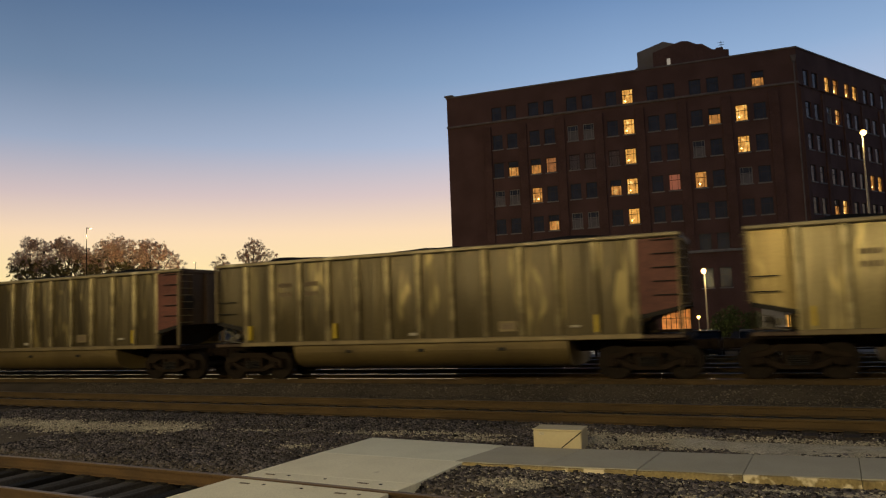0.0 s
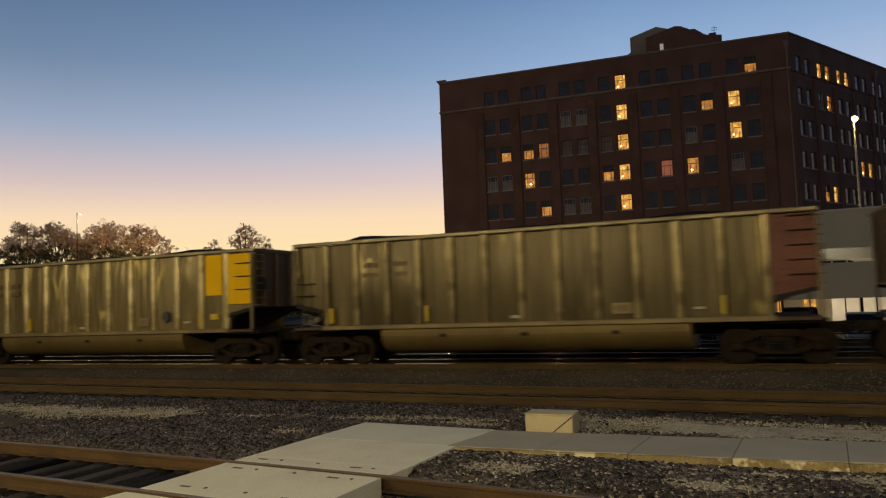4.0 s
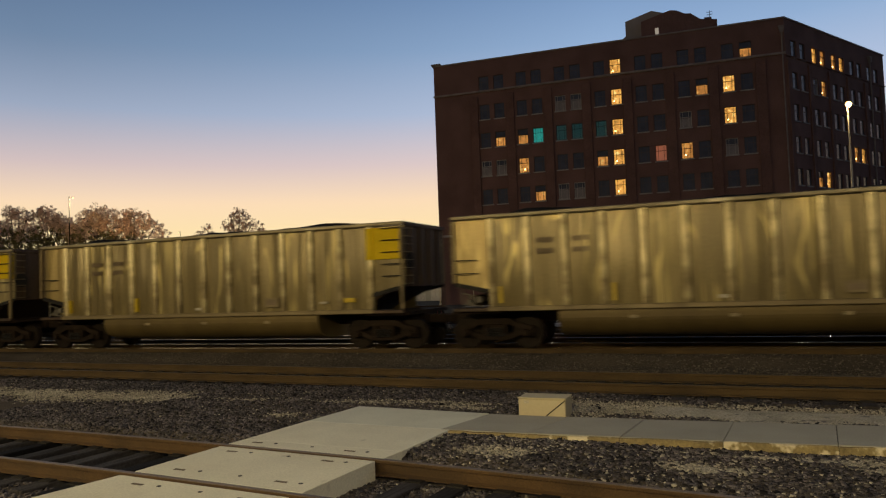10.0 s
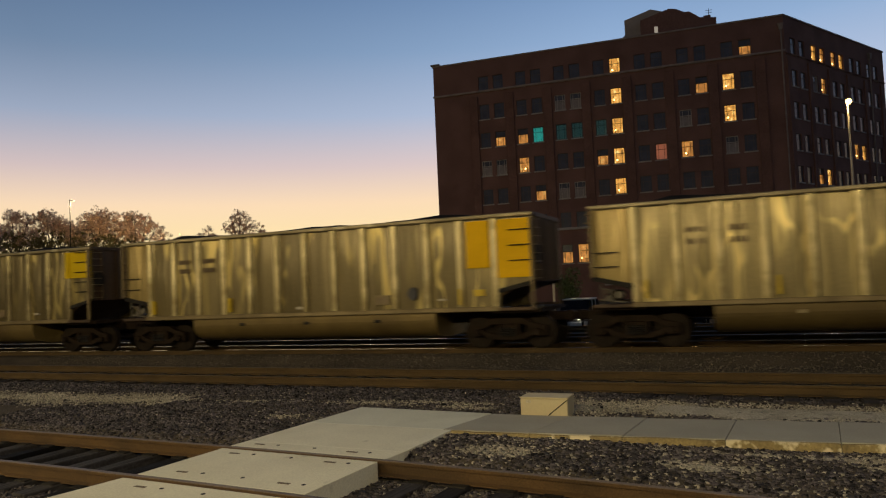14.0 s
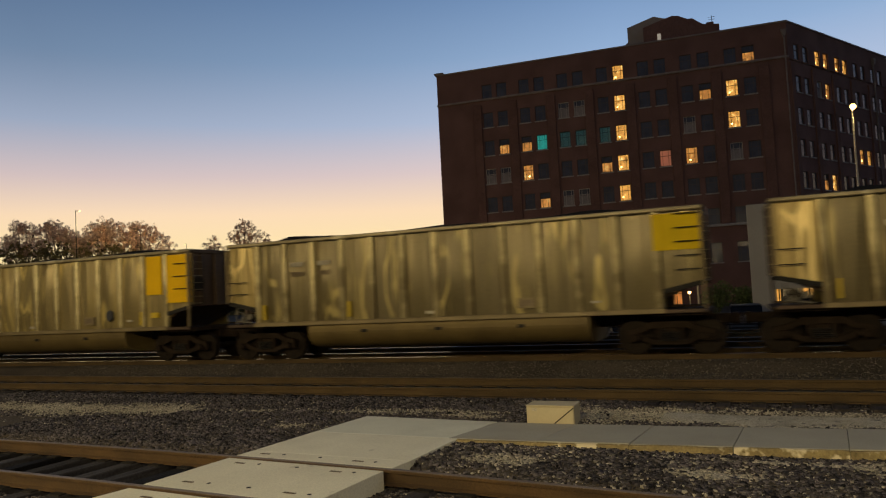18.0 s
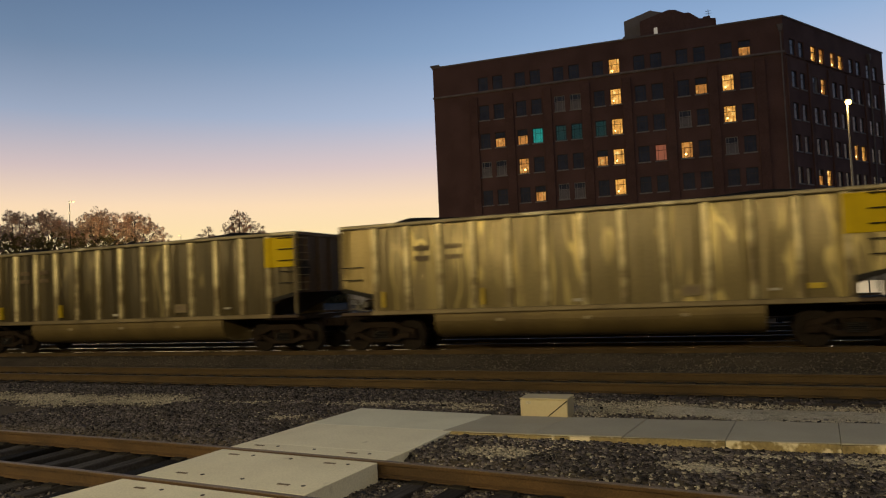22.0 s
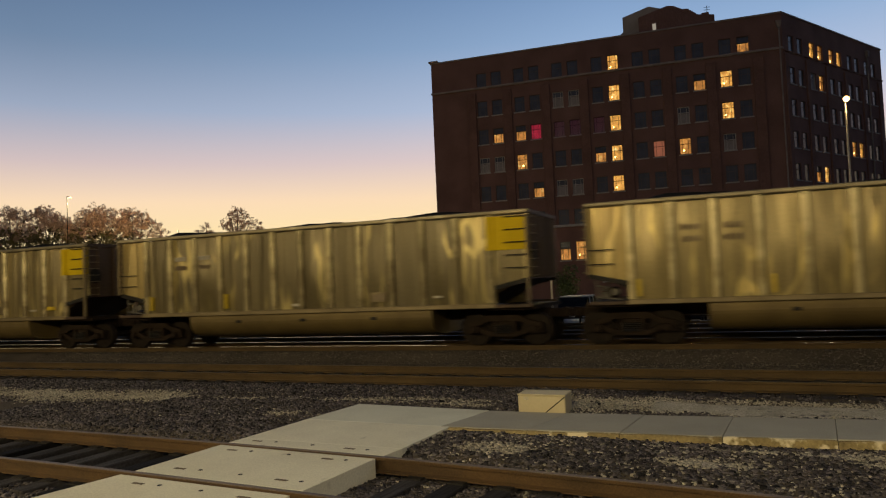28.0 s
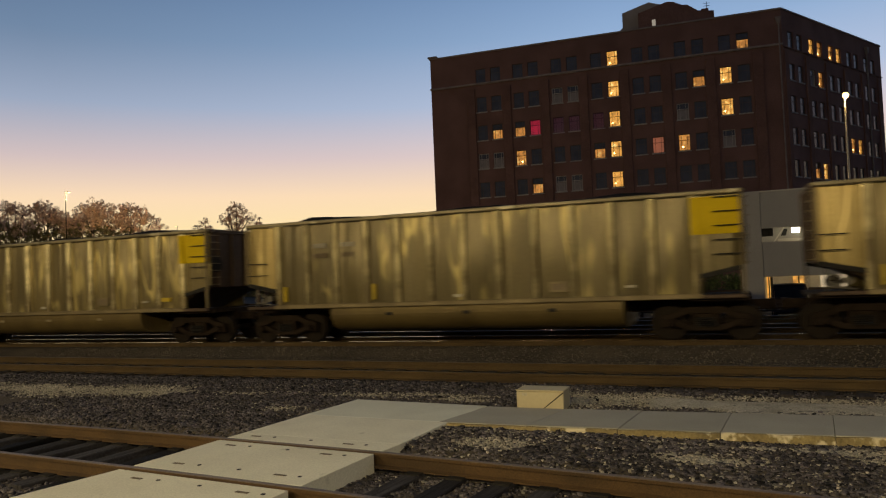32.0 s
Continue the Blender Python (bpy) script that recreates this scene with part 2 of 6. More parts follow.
def tide_marks(m, colour, width, lo, hi):
    """Long closed tide marks of dried water on upright sheet, some strong and some faint, different on each panel."""
    nt = m.node_tree
    L = nt.links.new
    bs = nt.nodes["Principled BSDF"]
    under = bs.inputs["Base Color"].links[0].from_socket
    tc, info = nt.nodes.new("ShaderNodeTexCoord"), nt.nodes.new("ShaderNodeObjectInfo")
    mul = nt.nodes.new("ShaderNodeMath")
    mul.operation = "MULTIPLY"
    mul.inputs[1].default_value = 43.0
    L(info.outputs["Random"], mul.inputs[0])
    fields = []
    for stretch, scale, detail in (((2.2, 2.2, 0.5), 0.85, 1.0), ((1.6, 1.6, 0.55), 0.7, 2.0), ((9.0, 9.0, 0.5), 1.0, 3.0)):
        mp = nt.nodes.new("ShaderNodeMapping")
        mp.inputs["Scale"].default_value = stretch
        L(tc.outputs["Object"], mp.inputs[0])
        no = nt.nodes.new("ShaderNodeTexNoise")
        no.noise_dimensions = "4D"
        no.inputs["Scale"].default_value, no.inputs["Detail"].default_value = scale, detail
        L(mp.outputs[0], no.inputs["Vector"])
        L(mul.outputs[0], no.inputs["W"])
        fields.append(no.outputs["Fac"])
    line, place, run = fields
    def math_node(op, a, b):
        n = nt.nodes.new("ShaderNodeMath")
        n.operation = op
        for k, x in enumerate((a, b)):
            if x is None:
                continue
            if isinstance(x, float):
                n.inputs[k].default_value = x
            else:
                L(x, n.inputs[k])
        return n.outputs[0]
    def between(x, a, b, top=1.0):
        r = nt.nodes.new("ShaderNodeMapRange")
        r.interpolation_type = "SMOOTHSTEP"
        r.inputs["From Min"].default_value, r.inputs["From Max"].default_value, r.inputs["To Max"].default_value = a, b, top
        L(x, r.inputs["Value"])
        return r.outputs[0]
    ring = between(math_node("ABSOLUTE", math_node("SUBTRACT", line, 0.5), None), width, width * 0.25)
    runs = between(run, 0.52, 0.66, 0.75)
    both = math_node("MULTIPLY", math_node("MAXIMUM", ring, runs), between(place, lo, hi))
    mx = nt.nodes.new("ShaderNodeMix")
    mx.data_type = "RGBA"
    L(both, mx.inputs["Factor"])
    L(under, mx.inputs["A"])
    mx.inputs["B"].default_value = tuple(colour) + (1.0,)
    L(mx.outputs["Result"], bs.inputs["Base Color"])
    return m


def car_metal(name, base, dark, rough, metal, streak, marks=0.5):
    """Sheet of the car sides: a dull even film of dirt, run-down streaks, tide marks and a few rubbed places; lamp
    glints are put into the pale streaks too.
    """
    m = mat(name, base, dark, rough, metal, scale=0.9, fine=14, stretch=(1.5, 1.5, 0.3), amount=0.7, bump=0.02, vary=0.16,
            waves=(1.3, (1.7, 1.7, 0.11), 0.2), grain=0.1, spots=(streak, 0.8, 0.6, 0.78))
    return tide_marks(m, tuple(c * 1.45 for c in streak), 0.045, marks, marks + 0.12)


ALU = car_metal("weathered_silver_aluminium", (0.35, 0.285, 0.13), (0.235, 0.188, 0.084), 0.34, 0.36, (0.5, 0.405, 0.165), 0.45)
ALU_GOLD = car_metal("golden_stained_aluminium", (0.285, 0.222, 0.09), (0.195, 0.15, 0.061), 0.33, 0.38, (0.46, 0.36, 0.125), 0.48)
ALU_AMBER = car_metal("dull_golden_aluminium", (0.205, 0.163, 0.072), (0.14, 0.11, 0.05), 0.34, 0.36, (0.4, 0.32, 0.115), 0.48)
ALU_BROWN = car_metal("brown_stained_aluminium", (0.235, 0.182, 0.074), (0.15, 0.116, 0.048), 0.34, 0.36, (0.4, 0.32, 0.12), 0.46)
ALU_DIM = car_metal("dark_olive_aluminium", (0.165, 0.13, 0.055), (0.108, 0.085, 0.037), 0.35, 0.38, (0.33, 0.265, 0.1), 0.47)
ALU_OLD = car_metal("dirty_old_aluminium", (0.095, 0.072, 0.028), (0.06, 0.046, 0.019), 0.36, 0.42, (0.22, 0.175, 0.07), 0.52)
# brighter copy for the left end panel: the lamp highlight is in its base colour
ALU_END = car_metal("golden_highlit_sheet", (0.4, 0.3, 0.105), (0.3, 0.22, 0.08), 0.36, 0.4, (0.5, 0.39, 0.16))


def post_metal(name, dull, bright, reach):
    """Outside posts: upper length bright from rubbing and from lamp highlights put into the colour, dull with dirt
    towards the foot.
    """
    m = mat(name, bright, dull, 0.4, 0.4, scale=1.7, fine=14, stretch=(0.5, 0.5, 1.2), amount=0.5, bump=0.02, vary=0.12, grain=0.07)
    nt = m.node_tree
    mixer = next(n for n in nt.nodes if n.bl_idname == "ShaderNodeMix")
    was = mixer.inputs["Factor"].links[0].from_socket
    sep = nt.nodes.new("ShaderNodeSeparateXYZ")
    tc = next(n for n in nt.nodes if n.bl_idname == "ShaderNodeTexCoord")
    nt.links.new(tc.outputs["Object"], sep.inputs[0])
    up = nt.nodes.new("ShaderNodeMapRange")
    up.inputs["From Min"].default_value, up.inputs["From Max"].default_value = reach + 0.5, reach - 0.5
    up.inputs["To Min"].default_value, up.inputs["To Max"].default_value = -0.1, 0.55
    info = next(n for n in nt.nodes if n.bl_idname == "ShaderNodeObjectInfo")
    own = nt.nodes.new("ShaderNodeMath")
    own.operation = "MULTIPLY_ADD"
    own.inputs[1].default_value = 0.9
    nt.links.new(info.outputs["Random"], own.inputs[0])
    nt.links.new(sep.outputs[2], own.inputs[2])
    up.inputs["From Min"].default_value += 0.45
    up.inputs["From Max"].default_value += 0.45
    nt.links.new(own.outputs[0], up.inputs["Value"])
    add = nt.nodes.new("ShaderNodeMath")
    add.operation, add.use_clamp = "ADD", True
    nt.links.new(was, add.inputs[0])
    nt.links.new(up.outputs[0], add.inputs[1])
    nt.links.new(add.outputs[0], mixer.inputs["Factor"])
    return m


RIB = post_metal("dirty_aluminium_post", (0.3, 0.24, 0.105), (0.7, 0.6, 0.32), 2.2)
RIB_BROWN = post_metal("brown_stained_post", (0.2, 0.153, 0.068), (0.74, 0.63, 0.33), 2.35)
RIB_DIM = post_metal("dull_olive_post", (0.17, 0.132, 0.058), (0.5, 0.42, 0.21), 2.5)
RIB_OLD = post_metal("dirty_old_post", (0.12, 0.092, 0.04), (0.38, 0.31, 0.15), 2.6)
LEDGE = mat("dirty_sill_bar", (0.26, 0.2, 0.095), (0.14, 0.105, 0.05), 0.5, 0.3, scale=1.2, fine=14, bump=0.03, grain=0.06)
CHORD = mat("rubbed_top_chord", (0.36, 0.3, 0.17), (0.16, 0.13, 0.07), 0.5, 0.3, scale=1, fine=10, bump=0.03, vary=0.1, grain=0.06, spots=((0.6, 0.53, 0.34), 1.4, 0.58, 0.66))
TUB = mat("grimy_tub_sheet", (0.19, 0.138, 0.05), (0.11, 0.078, 0.03), 0.45, 0.4, scale=1.0, fine=9, stretch=(1, 1, 0.6), bump=0.02, vary=0.15, grain=0.06)
RED = mat("faded_red_paint", (0.15, 0.043, 0.026), (0.085, 0.025, 0.017), 0.6, scale=1.5, fine=20, bump=0.06)
ORANGE = mat("orange_yellow_paint", (0.86, 0.51, 0.002), (0.72, 0.42, 0.002), 0.7, scale=1.2, fine=20, bump=0.01, grain=0.04)
YELLOW = mat("yellow_paint", (0.66, 0.46, 0.003), (0.52, 0.36, 0.003), 0.7, scale=1.2, fine=20, bump=0.01, grain=0.04)
for paint_m in (ORANGE, YELLOW):
    paint_m.node_tree.nodes["Principled BSDF"].inputs["Specular IOR Level"].default_value = 0.2
REFLECT = mat("yellow_reflective_strip", (0.62, 0.44, 0.015), (0.5, 0.35, 0.015), 0.35, scale=3, bump=0.02)
COAL = mat("coal", (0.02, 0.018, 0.016), (0.008, 0.008, 0.007), 0.95, scale=2, fine=9, bump=1.0)
COAL.node_tree.nodes["Principled BSDF"].inputs["Specular IOR Level"].default_value = 0.1
GRIME = mat("oily_truck_steel", (0.03, 0.02, 0.013), (0.014, 0.0095, 0.0065), 0.75, 0.1, scale=3, fine=25, bump=0.3)
WHEEL = mat("worn_wheel_steel", (0.022, 0.016, 0.011), (0.011, 0.008, 0.006), 0.6, 0.2, scale=4, fine=30, bump=0.2)
for dull in (GRIME, WHEEL):
    dull.node_tree.nodes["Principled BSDF"].inputs["Specular IOR Level"].default_value = 0.1
ENDWALL = mat("dark_brown_end_sheet", (0.09, 0.056, 0.032), (0.045, 0.03, 0.018), 0.6, 0.3, scale=1.2, fine=18, stretch=(1, 1, 0.3), bump=0.06, vary=0.2)
STENCIL = mat("faded_brown_stencil", (0.2, 0.145, 0.075), (0.14, 0.1, 0.055), 0.6, bump=0.0)
PALE_MARK = mat("pale_stencil_paint", (0.5, 0.45, 0.33), (0.4, 0.36, 0.27), 0.6, bump=0.0)
COVER = mat("rubbed_drain_cover", (0.34, 0.27, 0.14), (0.22, 0.175, 0.09), 0.6, scale=6, bump=0.05)
DARK_MARK = mat("dark_stencil_paint", (0.05, 0.05, 0.06), (0.03, 0.03, 0.035), 0.6, bump=0.0)
BRICK = mat("dark_red_brick", (0.2, 0.105, 0.083), (0.13, 0.068, 0.054), 0.9, scale=0.35, fine=9, bump=0.2)
PIER_BRICK = mat("dark_red_brick_pier", (0.185, 0.095, 0.072), (0.12, 0.062, 0.047), 0.9, scale=0.5, fine=9, bump=0.2)
LIMESTONE = mat("grey_limestone_course", (0.3, 0.25, 0.22), (0.2, 0.16, 0.14), 0.85, scale=1, fine=20, bump=0.1)
SILL = mat("pale_stone_sill", (0.4, 0.37, 0.34), (0.28, 0.26, 0.24), 0.8, scale=3, bump=0.05)
FRAME = mat("dark_window_frame", (0.08, 0.06, 0.05), (0.06, 0.045, 0.04), 0.6, scale=3, bump=0.03)
PALE_FRAME = mat("pale_window_frame", (0.5, 0.46, 0.42), (0.4, 0.36, 0.33), 0.6, scale=3, bump=0.03)
PANE = mat("dark_window_glass", (0.085, 0.09, 0.115), (0.045, 0.05, 0.065), 0.15, scale=1, bump=0.0)
BLIND = mat("dim_window_blind", (0.3, 0.27, 0.26), (0.2, 0.18, 0.18), 0.8, scale=2, bump=0.0)
LIT = glow("lit_warm_room", (0.9, 0.34, 0.05), 0.62, 0.75, 2.6, (1.0, 0.68, 0.2))
LIT_BRIGHT = glow("lit_bright_room", (0.85, 0.38, 0.06), 1.05, 0.7, 2.6, (1.0, 0.76, 0.26))
LIT_RED = glow("lit_pink_room", (0.85, 0.22, 0.1), 0.3, 0.4, 1.3)
CLEAR = glass("thin_clear_glass", (0.9, 0.92, 0.92), 0.02)
# the three sides of the made-up drums that imitate light changing colour: one strong, and weaker ones further off in
# the same row
DRUM = [glow("amber_drum_side", (1.0, 0.36, 0.1), 0.42, 0.6, 2.2), glow("teal_drum_side", (0.02, 0.46, 0.38), 0.75, 0.5, 1.5), glow("crimson_drum_side", (0.8, 0.02, 0.07), 0.5, 0.5, 1.5)]
WEAK_DRUM = [glow("dim_amber_drum_side", (0.2, 0.1, 0.06), 0.1, 0.4, 1.5), glow("dim_teal_drum_side", (0.02, 0.2, 0.19), 0.15, 0.4, 1.5), glow("dim_crimson_drum_side", (0.2, 0.02, 0.06), 0.13, 0.4, 1.5)]
BULB = glow("warm_lamp_glow", (1.0, 0.55, 0.15), 9)
PORCH = glow("small_white_lamp", (1.0, 0.8, 0.5), 14)
SHOP = glow("lit_orange_lobby", (1.0, 0.32, 0.055), 0.8, 0.85, 1.6)
SHOPW = glow("lit_cream_shopfront", (1.0, 0.78, 0.48), 0.6, 0.45, 0.8)
GARAGE = mat("grey_garage_concrete", (0.4, 0.375, 0.33), (0.34, 0.315, 0.275), 0.9, scale=0.5, fine=14, stretch=(1, 1, 0.4), bump=0.02, grain=0.05)
DECKLIT = mat("pale_garage_soffit", (0.6, 0.57, 0.5), (0.5, 0.47, 0.4), 0.85, scale=1, bump=0.05)
POLE = mat("galvanised_pole", (0.5, 0.44, 0.34), (0.38, 0.33, 0.25), 0.5, 0.5, scale=3, bump=0.03)
BARK = mat("bark", (0.09, 0.065, 0.045), (0.04, 0.03, 0.022), 0.95, scale=4, fine=14, stretch=(2, 2, 0.4), bump=0.8)
LEAF = mat("autumn_leaves", (0.6, 0.45, 0.32), (0.3, 0.22, 0.14), 0.8, scale=0.5, fine=5, island=0.6, bump=0.0)
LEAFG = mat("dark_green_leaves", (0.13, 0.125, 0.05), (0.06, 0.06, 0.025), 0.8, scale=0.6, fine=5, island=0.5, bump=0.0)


def see_through_leaves(m, colour):
    nt = m.node_tree
    bs, out = nt.nodes["Principled BSDF"], nt.nodes["Material Output"]
    tr = nt.nodes.new("ShaderNodeBsdfTranslucent")
    tr.inputs["Color"].default_value = tuple(colour) + (1.0,)
    mx = nt.nodes.new("ShaderNodeMixShader")
    mx.inputs[0].default_value = 0.68
    nt.links.new(bs.outputs[0], mx.inputs[1])
    nt.links.new(tr.outputs[0], mx.inputs[2])
    nt.links.new(mx.outputs[0], out.inputs["Surface"])


see_through_leaves(LEAF, (0.78, 0.57, 0.46))
see_through_leaves(LEAFG, (0.3, 0.24, 0.11))
SHRUB = mat("green_shrub_leaves", (0.07, 0.1, 0.025), (0.03, 0.045, 0.012), 0.8, scale=0.6, fine=5, island=0.5, bump=0.0)
PENT = mat("grey_penthouse_panel", (0.36, 0.31, 0.27), (0.28, 0.24, 0.2), 0.8, scale=0.5, bump=0.05)
RUBBER = mat("tyre_rubber", (0.02, 0.02, 0.02), (0.012, 0.012, 0.012), 0.85, bump=0.1)
CARGLASS = mat("car_window_glass", (0.015, 0.017, 0.02), (0.01, 0.011, 0.013), 0.06, bump=0.0)
GALV = mat("dusty_galvanised_iron", (0.17, 0.15, 0.11), (0.09, 0.08, 0.06), 0.7, 0.0, scale=5, bump=0.03)
CHROME = mat("bright_metal", (0.6, 0.6, 0.6), (0.45, 0.45, 0.45), 0.25, 1.0, bump=0.02)


def paint(name, c):
    return mat(name, c, tuple(k * 0.8 for k in c), 0.5, 0.0, scale=1, fine=30, bump=0.0)


CARPAINTS = [paint("white_car_paint", (0.72, 0.68, 0.6)), paint("black_car_paint", (0.02, 0.02, 0.025)),
             paint("silver_car_paint", (0.2, 0.19, 0.175)), paint("dark_grey_car_paint", (0.05, 0.05, 0.055)),
             paint("maroon_car_paint", (0.16, 0.02, 0.03))]


for flat in (ASPHALT, CARGLASS, *CARPAINTS):
    flat.node_tree.nodes["Principled BSDF"].inputs["Specular IOR Level"].default_value = 0.08


# ---------------------------------------------------------------- mesh helpers
def add_box(bm, x0, x1, y0, y1, z0, z1, bev=0.0):
    v = [bm.verts.new(p) for p in ((x0, y0, z0), (x1, y0, z0), (x1, y1, z0), (x0, y1, z0),
                                   (x0, y0, z1), (x1, y0, z1), (x1, y1, z1), (x0, y1, z1))]
    f = [bm.faces.new([v[i] for i in q]) for q in ((3, 2, 1, 0), (4, 5, 6, 7), (0, 1, 5, 4), (1, 2, 6, 5), (2, 3, 7, 6), (3, 0, 4, 7))]
    if bev:
        es = list({e for q in f for e in q.edges})
        bmesh.ops.bevel(bm, geom=es, offset=bev, segments=1, affect="EDGES")
    return bm


def box(x0, x1, y0, y1, z0, z1, bev=0.0):
    return add_box(bmesh.new(), x0, x1, y0, y1, z0, z1, bev)


def add_prism(bm, pts, axis, a, b):
    """A closed outline drawn in the plane across axis ('x', 'y' or 'z'), drawn out from a to b."""
    def at(p, k):
        return {"x": (k, p[0], p[1]), "y": (p[0], k, p[1]), "z": (p[0], p[1], k)}[axis]
    lo = [bm.verts.new(at(p, a)) for p in pts]
    hi = [bm.verts.new(at(p, b)) for p in pts]
    n = len(pts)
    faces = [bm.faces.new(lo), bm.faces.new(hi[::-1])]
    faces += [bm.faces.new((lo[i], hi[i], hi[(i + 1) % n], lo[(i + 1) % n])) for i in range(n)]
    bmesh.ops.recalc_face_normals(bm, faces=faces)
    return bm


def prism(pts, axis, a, b):
    return add_prism(bmesh.new(), pts, axis, a, b)


def add_tube(bm, p, q, r0, r1=None, seg=10):
    p, q = Vector(p), Vector(q)
    r1 = r0 if r1 is None else r1
    d = (q - p).normalized()
    s = d.orthogonal().normalized()
    t = d.cross(s)
    rings = []
    for c, r in ((p, r0), (q, r1)):
        rings.append([bm.verts.new(c + r * (math.cos(k) * s + math.sin(k) * t)) for k in [2 * math.pi * i / seg for i in range(seg)]])
    for i in range(seg):
        j = (i + 1) % seg
        bm.faces.new((rings[0][i], rings[0][j], rings[1][j], rings[1][i]))
    bm.faces.new(rings[0][::-1])
    bm.faces.new(rings[1])
    return bm


def tube(p, q, r0, r1=None, seg=10):
    return add_tube(bmesh.new(), p, q, r0, r1, seg)


def to_mesh(bm, name, material, smooth=False):
    me = bpy.data.meshes.new(name)
    bm.to_mesh(me)
    bm.free()
    me.materials.append(material)
    if smooth:
        me.polygons.foreach_set("use_smooth", [True] * len(me.polygons))
    return me


def part(name, bm, material, parent=None, label="", at=None, smooth=False):
    """Links a bmesh (or a ready mesh) as one object under a thing or part."""
    me = bm if isinstance(bm, bpy.types.Mesh) else to_mesh(bm, name, material, smooth)
    ob = new(name, me)
    ob.parent = parent
    if at is not None:
        ob.matrix_basis = at if isinstance(at, Matrix) else Matrix.Translation(at)
    return tagged(ob, label)


def thing(name, label, category, at=None, group="", kind=""):
    ob = new(name)
    ob.empty_display_size = 0.2
    if at is not None:
        ob.matrix_basis = at if isinstance(at, Matrix) else Matrix.Translation(at)
    return tagged(ob, label, category, group, kind)


def raw(name, verts, faces, material, parent=None, label="", smooth=False):
    me = bpy.data.meshes.new(name)
    me.from_pydata(verts, [], faces)
    me.materials.append(material)
    if smooth:
        me.polygons.foreach_set("use_smooth", [True] * len(me.polygons))
    ob = new(name, me)
    ob.parent = parent
    return tagged(ob, label)


# ---------------------------------------------------------------- ground
TRAIN_Y = 20.63      # centre line of the train's track
MID_Y = 14.0         # the empty track before it
FAR_Y = 24.2         # the track behind it
LAST_Y = 28.0        # the last track before the parking lot
LEAN = 0.015         # the far tracks draw away to the right by this much a metre
LEAN_DEG = math.degrees(math.atan(LEAN))
RAIL_Z = 0.0
NEAR_Z = -0.13       # rail tops of the near track
LOT_Z = -1.05


def near_y(x):
    """The far rail of the near, gently curving track."""
    x = max(-60.0, min(40.0, x))
    return -0.00494 * x * x - 0.1381 * x + 7.169 if x > -14 else 8.134 + (x + 14) * 0.0


def near_dir(x):
    s = (near_y(x + 0.05) - near_y(x - 0.05)) / 0.1
    l = math.hypot(1, s)
    return 1 / l, s / l


def ground_z(x, y):
    z = -0.36
    xc = max(-60, min(40, x))
    for c, top in ((MID_Y - 0.028 * xc, -0.21), (TRAIN_Y + LEAN * xc, -0.14), (FAR_Y + LEAN * xc, -0.14), (LAST_Y + LEAN * xc, -0.14)):
        d = abs(y - c)
        z = max(z, top if d < 1.25 else top - (d - 1.25) * 0.35)
    edge = 29.6 + LEAN * xc
    if y > edge:
        z = -0.36 + (LOT_Z + 0.36) * min(1, (y - edge) / 1.4)
    if y < 13.2 and y > 3.4:
        d = y - near_y(x)
        z = (-0.56 if x < -6.7 and -1.7 < d < 0.15 else -0.34) if d < 0.15 else min(-0.165 - 0.05 * min(1, max(0, (x + 3.2) / 3)), -0.34 + (d - 0.15) * 0.4)
        if y > 12:
            z = max(z, -0.21 - max(0, MID_Y - 0.028 * max(-60, min(40, x)) - y - 1.25) * 0.35)
    return z


def ground_h(x, y):
    wob = (0.025 if y < 12.4 else 0.012) * noise.noise((x * 0.9, y * 0.9, 1.7)) if -20 < x < 8 and 3 < y < 31 else 0
    return ground_z(x, y) + wob - 0.01


def build_ground():
    ys = [-3000, -600, -100, -20, -4] + [round(k * 0.5, 2) for k in range(-4, 8)] + [round(4 + k * 0.125, 3) for k in range(80)] + [round(14 + k * 0.125, 3) for k in range(61)] + [round(k * 0.5, 2) for k in range(44, 64)] + [34, 38, 45, 60, 100, 200, 500, 1200, 3500]
    xs = [-3500, -1200, -500, -200, -100, -60, -45] + list(range(-36, -20, 2)) + [round(k * 0.25, 2) for k in range(-80, 24)] + [round(6 + k * 0.5, 2) for k in range(12)] + [12, 16, 20, 30, 50, 100, 200, 500, 1200, 3500]
    v, f = [], []
    for y in ys:
        for x in xs:
            v.append((x, y, ground_h(x, y)))
    w = len(xs)
    for j in range(len(ys) - 1):
        for i in range(w - 1):
            f.append((j * w + i, j * w + i + 1, j * w + w + i + 1, j * w + w + i))
    ob = raw("ground", v, f, GRAVEL, smooth=True)
    return tagged(ob, "dark crushed-stone railway yard ground with pale patches", "ground", kind="structure")


ground = build_ground()
lot = tagged(part("parking_lot", box(-400, 400, 31.5, 140, LOT_Z - 0.2, LOT_Z + 0.02), ASPHALT), "worn dark asphalt of the parking lot", "ground", kind="structure")


# ---------------------------------------------------------------- tracks
RAIL_OUT = [(-0.07, -0.18), (0.07, -0.18), (0.07, -0.165), (0.012, -0.145), (0.012, -0.05), (0.036, -0.042), (0.036, -0.008),
            (0.028, 0.0), (-0.028, 0.0), (-0.036, -0.008), (-0.036, -0.042), (-0.012, -0.05), (-0.012, -0.145), (-0.07, -0.165)]


